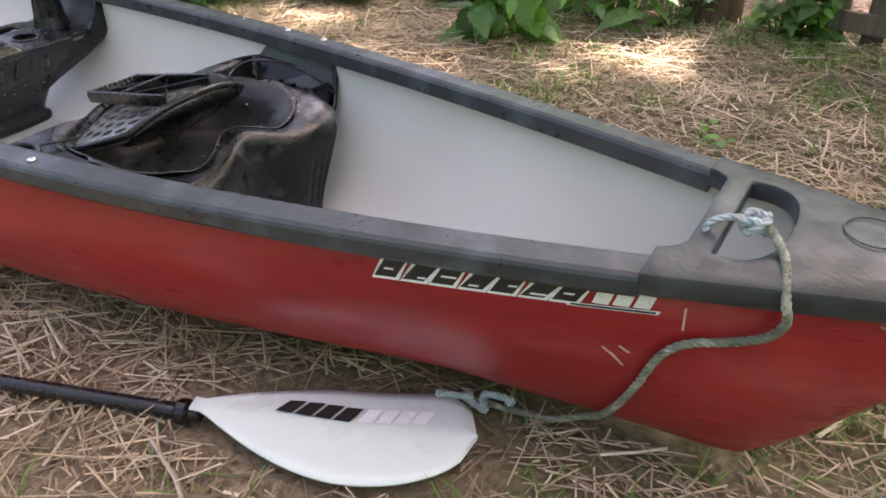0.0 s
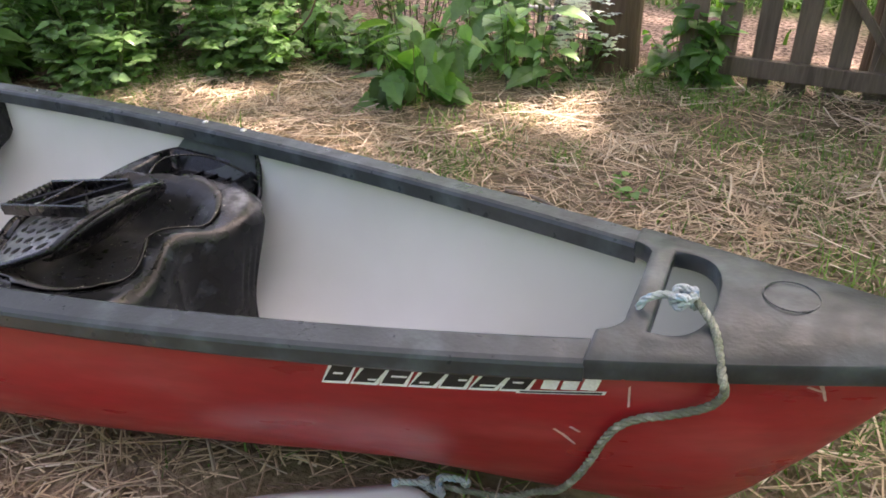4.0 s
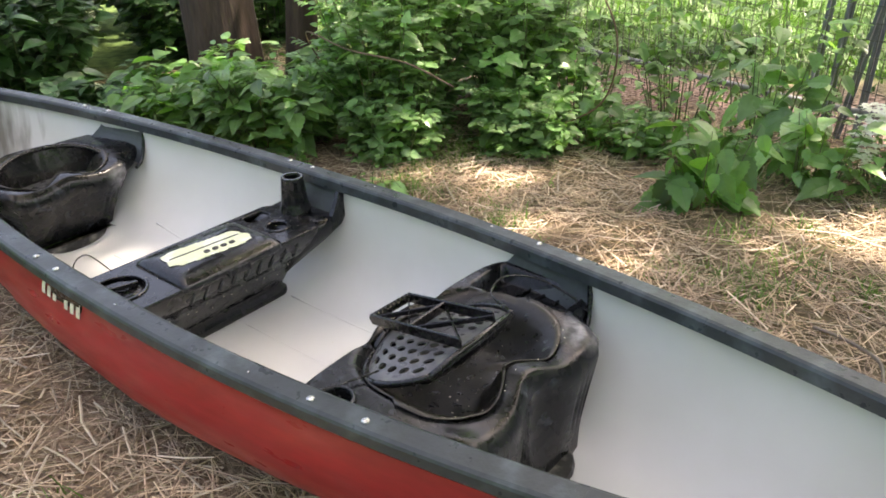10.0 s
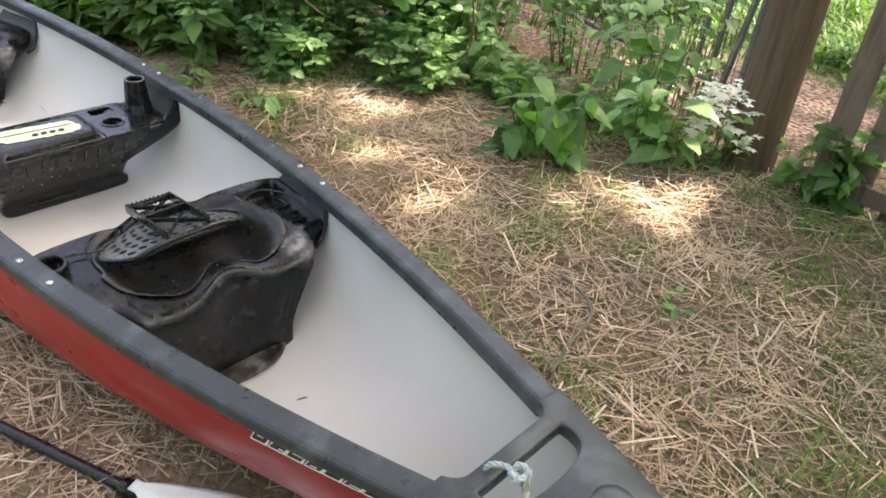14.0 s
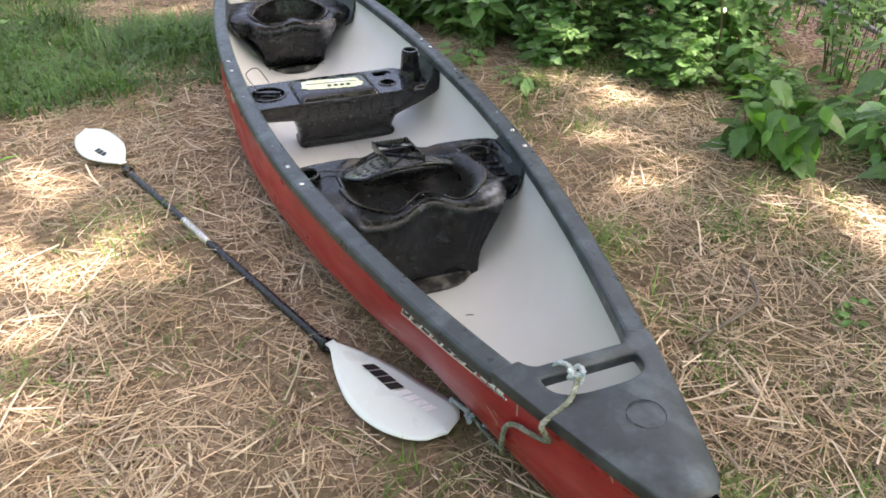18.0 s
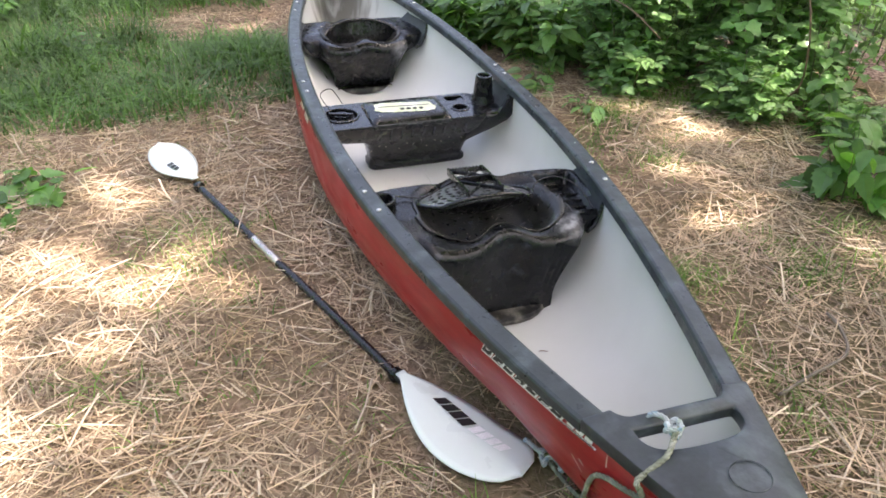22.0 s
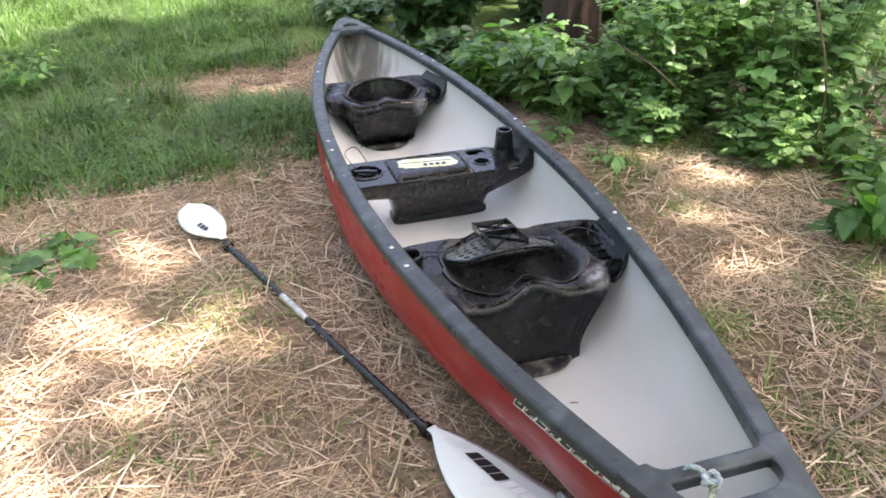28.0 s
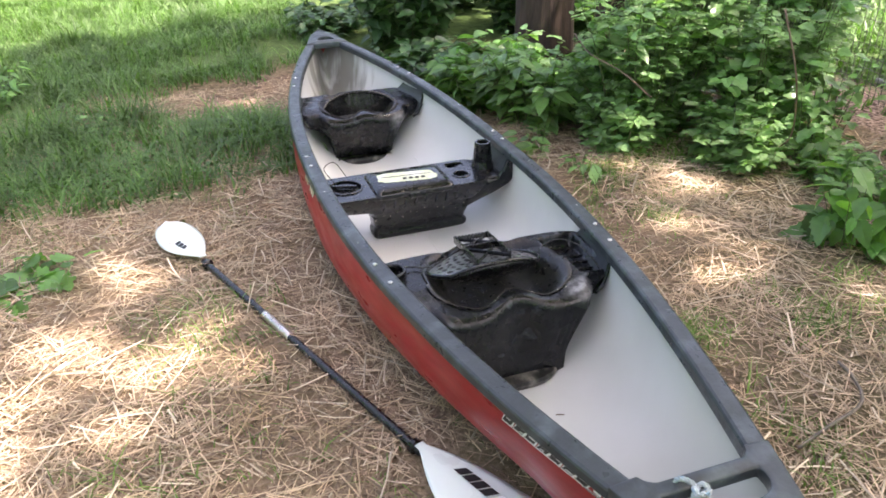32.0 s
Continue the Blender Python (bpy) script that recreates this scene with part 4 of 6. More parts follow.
def flake(p, size):
    a, t = deb.uniform(0, 6.28), Vector((deb.uniform(-.3, .3), deb.uniform(-.3, .3), 1)).normalized()
    u = t.orthogonal().normalized()
    u = (u * math.cos(a) + t.cross(u) * math.sin(a)) * size
    v = t.cross(u).normalized() * size * deb.uniform(0.35, 0.8)
    k = len(dv)
    dv.extend(tuple(Vector(p) + q) for q in (u, v, -u, -v))
    dq.append((k, k + 1, k + 2, k + 3))


for x0, nar, boss, n, lift in ((0.697, 0.92, 0.056, 46, 0.012), (-1.262, 0.78, 0.024, 70, 0.012)):
    for _ in range(n):
        x, y = deb.uniform(-0.10, 0.17), deb.uniform(-0.24, 0.24)
        flake((x0 + x, y * nar, max(0.232, seat_top(x, y, boss, False)) + lift - 0.004), deb.uniform(0.0012, 0.0032))
for _ in range(40):
    flake((deb.uniform(-0.34, -0.08), deb.uniform(-0.38, 0.28), cz + 0.034), deb.uniform(0.0010, 0.0022))
for _ in range(60):
    x, y = deb.choice((deb.uniform(-1.1, -0.55), deb.uniform(-0.15, 0.3), deb.uniform(0.9, 1.5))), deb.uniform(-0.16, 0.16)
    flake((x, y, liner_z(x, y) + 0.004), deb.uniform(0.0012, 0.003))
tagged(quads_mesh("seed_husks", dv, dq, M_HUSK), "tiny pale seed husks and petals fallen in the canoe", "debris", kind="stuff")
for x, y, ang in ((1.18, -0.010, 0.5), (-0.77, 0.20, 0.3), (1.11, 0.05, 1.2)):
    d = Vector((math.cos(ang), math.sin(ang), 0)) * 0.014
    z = liner_z(x, y) + 0.002
    tagged(part("twig_bit", tube([Vector((x, y, z)) - d, Vector((x, y, z + 0.002)), Vector((x, y, z)) + d], 0.0016, 5), M_TWIG), "short dark twig bit on the grey liner", "twig")


# ---- printed marks on the hull ----
def decal(name, corners, material, lift, parent, label=""):
    """A thin quad laid on the near side of the hull; corners are (x, height)."""
    bm = bmesh.new()
    n = 6
    (ax, az), (bx, bz), (cx, cz_), (dx, dz) = corners
    grid = []
    for i in range(n + 1):
        row = []
        for j in range(3):
            u, v = i / n, j / 2
            x = (ax * (1 - u) + bx * u) * (1 - v) + (dx * (1 - u) + cx * u) * v
            z = (az * (1 - u) + bz * u) * (1 - v) + (dz * (1 - u) + cz_ * u) * v
            row.append(bm.verts.new((x, -hull_y(x, z) - bulge(x, z) - lift, z)))
        grid.append(row)
    for i in range(n):
        for j in range(2):
            bm.faces.new((grid[i][j], grid[i + 1][j], grid[i + 1][j + 1], grid[i][j + 1]))
    return part(name, bm, material, parent, label)


hull_ob = next(o for o in canoe.children if o.name == "hull")
LX0, LX1 = 1.397, 1.690


def mark_z(x, f):
    """Height on the logo's rising base line."""
    k = (x - LX0) / (1.785 - LX0)
    return 0.346 + 0.023 * k + f * (0.036 - 0.008 * k)


cells = 7
for k in range(cells):
    x0 = LX0 + (LX1 - LX0) * k / cells
    x1 = LX0 + (LX1 - LX0) * (k + 0.86) / cells
    s = 0.016 if k % 2 == 0 else 0.022
    decal("logo_backing", ((x0 - 0.002, mark_z(x0, -0.09)), (x1 + 0.002, mark_z(x1, -0.09)), (x1 + s + 0.002, mark_z(x1, 1.09)), (x0 + s - 0.002, mark_z(x0, 1.09))), M_WHITE, 0.0012, hull_ob)
    decal("logo_bar", ((x0 + 0.002, mark_z(x0, 0.05)), (x1 - 0.002, mark_z(x1, 0.05)), (x1 + s - 0.002, mark_z(x1, 0.95)), (x0 + s + 0.002, mark_z(x0, 0.95))), M_INK, 0.0020, hull_ob)
    a, b = (0.42, 0.52) if k % 2 == 0 else (0.18, 0.28)
    xa, xb = x0 + 0.010 + (0.010 if k % 3 == 1 else 0.0), x1 - (0.004 if k % 3 else 0.012)
    decal("logo_slit", ((xa + s * a, mark_z(xa, a)), (xb + s * a, mark_z(xb, a)), (xb + s * b, mark_z(xb, b)), (xa + s * b, mark_z(xa, b))), M_WHITE, 0.0027, hull_ob)
for k in range(3):
    x0 = 1.702 + 0.026 * k
    decal("logo_figure", ((x0, mark_z(x0, 0.12)), (x0 + 0.021, mark_z(x0, 0.12)), (x0 + 0.027, mark_z(x0, 0.85)), (x0 + 0.006, mark_z(x0, 0.85))), M_WHITE, 0.0012, hull_ob)
decal("logo_underline", ((1.67, mark_z(1.67, -0.18)), (1.787, mark_z(1.787, -0.18)), (1.789, mark_z(1.789, 0.05)), (1.67, mark_z(1.67, 0.0))), M_WHITE, 0.0011, hull_ob)
decal("logo_underline", ((1.675, mark_z(1.675, -0.12)), (1.783, mark_z(1.783, -0.12)), (1.784, mark_z(1.784, 0.0)), (1.675, mark_z(1.675, -0.02))), M_INK, 0.0020, hull_ob)
for k in range(7):
    if k != 3:
        x0 = -0.340 + 0.030 * k
        decal("maker_mark", ((x0, 0.322 - 0.0015 * k), (x0 + 0.019, 0.322 - 0.0015 * k), (x0 + 0.021, 0.350 + (0.012 if k in (0, 4) else 0)), (x0 + 0.003, 0.350)), M_CREAM, 0.0012, hull_ob)
for x, z, dx, dz in ((1.721, 0.290, 0.020, -0.018), (1.733, 0.280, 0.018, -0.022), (1.743, 0.297, 0.014, -0.010), (1.816, 0.380, 0.002, -0.036), (2.040, 0.415, 0.018, -0.03),
                     (2.050, 0.405, 0.012, -0.035), (2.035, 0.395, 0.02, -0.008)):
    decal("scuff", ((x, z), (x + dx, z + dz), (x + dx + 0.003, z + dz + 0.002), (x + 0.003, z + 0.003)), M_SCRATCH, 0.0009, hull_ob, "pale scratch")


# ---- rope ----
rope = thing("rope", "grey-green mooring rope knotted to the canoe's deck", "rope")


def twisted(points, r, n=10, strands=3, pitch=0.035):
    """Strands twisted about a curve."""
    c = spline(points, n)
    ds = [0.0]
    for a, b in zip(c, c[1:]):
        ds.append(ds[-1] + (b - a).length)
    bms = []
    for s in range(strands):
        pts, side = [], None
        for i, p in enumerate(c):
            d = (c[min(i + 1, len(c) - 1)] - c[max(i - 1, 0)]).normalized()
            side = d.orthogonal().normalized() if side is None else (side - d * side.dot(d)).normalized()
            a = ds[i] / pitch * 2 * math.pi + 2 * math.pi * s / strands
            pts.append(p + (side * math.cos(a) + d.cross(side) * math.sin(a)) * r * 0.52)
        bms.append(tube(pts, r * 0.60, 6))
    return merge(*bms)


def on_hull(x, z, off=0.012):
    return (x, -hull_y(x, z) - bulge(x, z) - off, z)


dz = sheer(1.86) + 0.022
part("line", twisted([(1.868, -0.052, dz + 0.018), (1.888, -0.070, dz + 0.012), (1.912, -0.100, dz - 0.004), on_hull(1.930, 0.436, 0.044), on_hull(1.936, 0.412, 0.040), on_hull(1.932, 0.388, 0.026), on_hull(1.922, 0.368, 0.016), on_hull(1.902, 0.354),
                      on_hull(1.870, 0.343), on_hull(1.838, 0.335), on_hull(1.810, 0.316), on_hull(1.792, 0.282), on_hull(1.776, 0.232), on_hull(1.752, 0.17, 0.014), on_hull(1.722, 0.11, 0.016),
                      on_hull(1.685, 0.06, 0.018), (1.63, -0.095, 0.020), (1.56, -0.105, 0.012), (1.48, -0.115, 0.010)], 0.0060), M_ROPE, rope, "grey-green twisted line", smooth=True)
part("hitch", twisted([(1.854, -0.054, dz + 0.008), (1.840, -0.058, dz + 0.015), (1.824, -0.063, dz + 0.013), (1.808, -0.069, dz + 0.003), (1.804, -0.072, dz - 0.015),
                       (1.812, -0.068, dz - 0.030)], 0.0055), M_ROPE2, rope, "bleached blue and white loop", smooth=True)
part("knot", twisted([(1.862 + 0.013 * math.cos(a) * (1 + 0.3 * math.sin(2.3 * a)), -0.055 + 0.014 * math.sin(a), dz + 0.012 + 0.011 * math.sin(1.7 * a)) for a in (0.8 * k for k in range(18))],
                     0.0055, 5), M_ROPE2, rope, "frayed blue-white knot", smooth=True)
part("loose_coil", twisted([(1.545 + 0.02 * math.sin(k * 2.1) - 0.020 * k * 0.6, -0.100 + 0.014 * math.sin(k * 1.3) - 0.004 * k, 0.014 + 0.006 * math.sin(k)) for k in range(10)], 0.0070, 6), M_ROPE2, rope,
     "bleached rope end on the straw", smooth=True)


# ---- paddle ----
paddle = thing("paddle", "double-bladed kayak paddle with white blades and black shaft on straw", "paddle")
F, Nn = Vector((-0.318, -0.930, 0.014)), Vector((1.095, -0.402, 0.006))
ax = (Nn - F).normalized()
side_v = Vector((-ax.y, ax.x, 0)).normalized()
up_v = ax.cross(side_v)


def along(s, w=0.0, h=0.0):
    return F + ax * s + side_v * w + up_v * h


LEN = (Nn - F).length
part("shaft", tube([along(s * LEN / 20) for s in range(21)], 0.0150, 14), M_SHAFT, paddle, "glossy black carbon shaft", smooth=True)
part("ferrule", tube([along(s) for s in (0.54, 0.545, 0.735, 0.74)], [0.0155, 0.0168, 0.0168, 0.0155], 14), M_FERRULE, paddle, "worn metal ferrule", smooth=True)
for s0 in (0.02, LEN - 0.045):
    part("drip_ring", tube([along(s0), along(s0 + 0.006), along(s0 + 0.022), along(s0 + 0.028)], [0.017, 0.024, 0.024, 0.017], 14), M_BLACK, paddle, "black rubber drip ring")


def blade(s_start, direction, length, width, label, lift=0.0, yaw=0.0):
    """An asymmetric spoon blade from the shaft outward, with a spine along the middle."""
    n, m = 26, 10
    c, s = math.cos(radians(yaw)), math.sin(radians(yaw))

    def shape(u, v):
        if direction > 0:
            hi = 0.110 * math.sin(min(1.0, u / 0.70) * math.pi / 2) ** 0.80 * max(0.0, 1 - max(0, (u - 0.78) / 0.22) ** 2.4) ** 0.5
            lo = 0.114 * math.sin(min(1.0, u / 0.60) * math.pi / 2) ** 0.95 * max(0.0, 1 - max(0, (u - 0.66) / 0.34) ** 2.3) ** 0.5
        else:
            hi = 0.092 * math.sin(min(1.0, u / 0.62) * math.pi / 2) ** 0.85 * max(0.0, 1 - max(0, (u - 0.60) / 0.40) ** 2.3) ** 0.5
            lo = 0.098 * math.sin(min(1.0, u / 0.50) * math.pi / 2) ** 0.85 * max(0.0, 1 - max(0, (u - 0.48) / 0.52) ** 2.3) ** 0.5
        lat = v * width * (max(hi, 0.016 * (1 - u)) if v > 0 else max(lo, 0.016 * (1 - u))) + (0.028 if direction > 0 else 0.008) * sstep(u, 0.55, 1.0)
        ridge = sstep(u, 0.0, 0.3)
        h = 0.010 * (1 - u) ** 2 + ridge * (0.010 - 0.012 * max(0.0, v * direction) - 0.010 * max(0.0, -v * direction)) - 0.004 * math.sin(u * math.pi)
        a = u * length
        return along(s_start + direction * (a * c - lat * s), (a * s + lat * c), 0) + Vector((0, 0, h + lift))
    bm = bmesh.new()
    grid = [[bm.verts.new(shape(i / n, -1 + 2 * j / m)) for j in range(m + 1)] for i in range(n + 1)]
    for i in range(n):
        for j in range(m):
            bm.faces.new((grid[i][j], grid[i + 1][j], grid[i + 1][j + 1], grid[i][j + 1]))
    bmesh.ops.recalc_face_normals(bm, faces=bm.faces)
    bmesh.ops.solidify(bm, geom=bm.faces[:], thickness=0.005)
    return part("blade", bm, M_BLADE, paddle, label, smooth=True), shape


near_blade, near_shape = blade(LEN - 0.01, 1, 0.500, 0.95, "white plastic blade with black and pale printed bars", lift=0.018, yaw=0)
far_blade, far_shape = blade(0.0, -1, 0.440, 1.0, "white plastic blade with a small dark print", lift=0.018, yaw=0)


def print_bar(shape, u0, u1, v0, v1, slant, material, parent, name):
    bm = bmesh.new()
    g = []
    for i in range(4):
        row = []
        for j in range(3):
            v = v0 + (v1 - v0) * j / 2
            u = u0 + (u1 - u0) * i / 3 + slant * j / 2
            row.append(bm.verts.new(shape(u, v) + Vector((0, 0, 0.0042))))
        g.append(row)
    for i in range(3):
        for j in range(2):
            bm.faces.new((g[i][j], g[i + 1][j], g[i + 1][j + 1], g[i][j + 1]))
    bmesh.ops.recalc_face_normals(bm, faces=bm.faces)
    part(name, bm, material, parent)


for k in range(4):
    print_bar(near_shape, 0.300 + 0.068 * k, 0.358 + 0.068 * k, 0.10, 0.54 - 0.02 * k, 0.03, M_INK, near_blade, "print_bar")
    print_bar(near_shape, 0.590 + 0.060 * k, 0.638 + 0.060 * k, 0.14, 0.48 - 0.01 * k, 0.02, M_PALE, near_blade, "print_bar")
for k in range(3):
    print_bar(far_shape, 0.26 + 0.065 * k, 0.31 + 0.065 * k, -0.50, -0.22, 0.02, M_INK, far_blade, "print_bar")


# ---- gate, posts and wire fence ----
def on_ground(x, y, dz=0.0):
    return (x, y, ground_z(x, y) + dz)


def plank(name, a, b, w, t, material, parent, pointed=False):
    """A sawn board from a to b, with w across and t through."""
    a, b = Vector(a), Vector(b)
    d = b - a
    bm = box(w, t, d.length, 0.003, seg=1)
    m = Matrix.Translation((a + b) / 2) @ d.to_track_quat("Z", "Y").to_matrix().to_4x4()
    bmesh.ops.transform(bm, matrix=m, verts=bm.verts)
    return part(name, bm, material, parent)


gate = thing("garden_gate", "weathered grey wooden picket gate with diagonal brace", "gate")
GY = 2.34
g0 = ground_z(2.0, GY)
part("stile", box(0.10, 0.035, 1.05, 0.004, at=(1.575, GY, g0 + 0.06 + 0.525)), M_GATE, gate)
for k in range(5):
    x = 1.715 + 0.144 * k
    part("picket", box(0.080, 0.022, 0.98, 0.003, at=(x, GY + 0.012, g0 - 0.03 + 0.012 * (k % 3) + 0.49), turn=pose(0, 0, 0, 0, 1.2 * math.sin(3.1 * k), 0), seg=1), M_GATE, gate)
part("rail", box(0.79, 0.035, 0.076, 0.004, at=(2.005, GY - 0.022, 0.140), turn=pose(0, 0, 0, 0, 1.6, 0)), M_GATE, gate)
part("rail", box(0.79, 0.035, 0.076, 0.004, at=(2.005, GY - 0.022, 0.69)), M_GATE, gate)
plank("brace", (2.365, GY - 0.020, 0.17), (1.965, GY - 0.020, 0.67), 0.085, 0.03, M_GATE, gate)
part("stile", box(0.095, 0.035, 1.0, 0.004, at=(2.365, GY + 0.012, g0 + 0.52), turn=pose(0, 0, 0, 0, 7, 0)), M_GATE, gate)


def rough_log(x, y, r, h, sides=18, lean=(0, 0), seed=0):
    rings = []
    for i in range(15):
        v = i / 14
        ring = []
        for k in range(sides):
            a = 2 * math.pi * k / sides
            q = r * (1.10 - 0.10 * v + 0.12 * max(0, 0.12 - v) * 8 * 0.5) * (1 + 0.06 * noise.noise(Vector((math.cos(a) * 2 + seed, math.sin(a) * 2, v * 1.2))) + 0.03 * math.sin(7 * a + seed))
            ring.append((x + lean[0] * v + q * math.cos(a), y + lean[1] * v + q * math.sin(a), ground_z(x, y) - 0.05 + (h + 0.05) * v))
        rings.append(ring)
    return loft(rings, cap_lo=True, cap_hi=True)


post = thing("fence_post", "thick weathered brown wooden fence post", "post")
part("log", rough_log(1.235, 2.40, 0.105, 1.5, seed=2), M_POSTWOOD, post, smooth=False)
gpost = thing("gate_post", "fresh orange-brown wooden gate post", "post")
part("post_body", box(0.12, 0.12, 1.45, 0.012, at=(2.475, 2.30, g0 + 0.68), turn=pose(0, 0, 0, 0, 4.5, 0)), M_NEWWOOD, gpost)
gpost2 = thing("gate_post", "dark round gate post behind the open gate end", "post")
part("log", rough_log(2.33, 2.70, 0.07, 1.4, seed=5), M_POSTWOOD, gpost2, smooth=False)

FENCE = ((1.21, 2.65), (0.52, 2.88), (-0.73, 3.24), (-2.26, 3.44), (-4.27, 3.59))


def fence_at(s):
    """A place on the fence line by length s."""
    for (ax_, ay), (bx, by) in zip(FENCE, FENCE[1:]):
        d = math.hypot(bx - ax_, by - ay)
        if s <= d:
            return ax_ + (bx - ax_) * s / d, ay + (by - ay) * s / d
        s -= d
    return FENCE[-1]


fence = thing("wire_fence", "rusty wire mesh fence on grey steel posts", "fence")
total = sum(math.hypot(b[0] - a[0], b[1] - a[1]) for a, b in zip(FENCE, FENCE[1:]))
verts, quads = [], []


def wire(a, b, r=0.0021):
    a, b = Vector(a), Vector(b)
    d = (b - a).normalized()
    s = d.orthogonal().normalized()
    u = d.cross(s)
    base = len(verts)
    for p in (a, b):
        for k in range(4):
            verts.append(p + (s * math.cos(k * math.pi / 2) + u * math.sin(k * math.pi / 2)) * r)
    for k in range(4):
        quads.append((base + k, base + (k + 1) % 4, base + 4 + (k + 1) % 4, base + 4 + k))


wr = random.Random(8)
cols = int(total / 0.05)
for i in range(cols):
    x, y = fence_at(i * 0.05)
    wire((x, y + wr.uniform(-.004, .004), ground_z(x, y) + 0.02), (x + wr.uniform(-.008, .008), y, ground_z(x, y) + 1.3))
for h in [0.05 + 0.075 * k for k in range(17)]:
    for i in range(0, cols, 4):
        (x0, y0), (x1, y1) = fence_at(i * 0.05), fence_at(min(total, (i + 4) * 0.05))
        wob = 0.006 * math.sin(i * 0.7 + h * 9)
        wire((x0, y0, ground_z(x0, y0) + h + wob), (x1, y1, ground_z(x1, y1) + h + 0.006 * math.sin((i + 4) * 0.7 + h * 9)))
quads_mesh("mesh_wire", [tuple(v) for v in verts], quads, M_WIRE, fence)
for x, y, lean in ((0.66, 2.85, 0.04), (0.75, 2.85, 0.03), (0.82, 2.83, 0.16), (0.89, 2.93, 0.02), (-2.13, 3.44, 0.0)):
    a, b = Vector(on_ground(x, y, -0.05)), Vector(on_ground(x + lean, y, 1.4))
    part("steel_post", merge(bar(a, b, 0.042, 0.006), bar(a + Vector((0, 0.018, 0)), b + Vector((0, 0.018, 0)), 0.006, 0.036)), M_TPOST, fence, "grey steel stake")
pipe_pts = [(0.99, 2.91, 0.168), (0.47, 3.00, 0.170), (-0.45, 3.29, 0.165), (-0.93, 3.39, 0.167)]
pipe = tagged(part("ground_pipe", tube(spline(pipe_pts, 6), 0.017, 10), M_PIPE, smooth=True), "grey plastic pipe tied along the fence foot", "pipe")


# ---- plants ----
def leaf_shape(kind):
    """Outline of half a leaf: (along, half width) pairs; length 1."""
    if kind == "nettle":
        return ((0.0, 0.0), (0.03, 0.17), (0.10, 0.25), (0.15, 0.23), (0.24, 0.32), (0.28, 0.28), (0.38, 0.33), (0.42, 0.27), (0.53, 0.29), (0.58, 0.22), (0.69, 0.21), (0.74, 0.14), (0.86, 0.10), (1.0, 0.0))
    if kind == "lobed":
        return ((0.0, 0.0), (-0.06, 0.20), (0.03, 0.40), (0.17, 0.42), (0.23, 0.33), (0.40, 0.50), (0.54, 0.43), (0.58, 0.29), (0.80, 0.24), (0.93, 0.11), (1.0, 0.0))
    return ((0.0, 0.0), (0.14, 0.20), (0.34, 0.29), (0.56, 0.27), (0.80, 0.14), (1.0, 0.0))


def leaves_mesh(name, leaves, kind, material, parent):
    """All leaves of a crown: each (place, along, up, length). Two halves folded at the midrib, drooping at the tip."""
    out = leaf_shape(kind)
    n = len(out)
    L_ = np.array([l[3] for l in leaves])[:, None]
    P = np.array([l[0] for l in leaves])
    A = np.array([l[1] for l in leaves])
    U = np.array([l[2] for l in leaves])
    A /= np.linalg.norm(A, axis=1)[:, None]
    S = np.cross(A, U)
    S /= np.maximum(1e-6, np.linalg.norm(S, axis=1))[:, None]
    U = np.cross(S, A)
    blocks = []
    for t, w in out:
        blocks.append(P + A * L_ * t - U * L_ * 0.26 * t * t)
    for sgn in (1, -1):
        for t, w in out[1:-1]:
            blocks.append(P + A * L_ * t + S * L_ * w * sgn + U * L_ * (0.16 * w - 0.26 * t * t))
    V = np.stack(blocks, 1)
    m = V.shape[1]
    quad = []
    for k in range(1, n - 2):
        quad.append((k, k + 1, n + k, n + k - 1))
        quad.append((k, n + (n - 2) + k - 1, n + (n - 2) + k, k + 1))
    tri = [(0, 1, n), (0, n + n - 2, 1), (n - 2, n - 1, n + n - 3), (n - 2, n + 2 * (n - 2) - 1, n - 1)]
    base = np.arange(len(leaves))[:, None, None] * m
    Q = (np.array(quad)[None] + base).reshape(-1, 4)
    T = (np.array(tri)[None] + base).reshape(-1, 3)
    me = bpy.data.meshes.new(name)
    V = V.reshape(-1, 3).astype(np.float32)
    me.vertices.add(len(V))
    me.vertices.foreach_set("co", V.ravel())
    loops = np.concatenate([Q.ravel(), T.ravel()]).astype(np.int32)
    me.loops.add(len(loops))
    me.loops.foreach_set("vertex_index", loops)
    me.polygons.add(len(Q) + len(T))
    me.polygons.foreach_set("loop_start", np.concatenate([np.arange(len(Q)) * 4, len(Q) * 4 + np.arange(len(T)) * 3]).astype(np.int32))
    me.polygons.foreach_set("loop_total", np.concatenate([np.full(len(Q), 4), np.full(len(T), 3)]).astype(np.int32))
    me.update(calc_edges=True)
    smooth_mesh(me, False)
    me.materials.append(material)
    ob = new(name, me)
    ob.parent = parent
    return ob


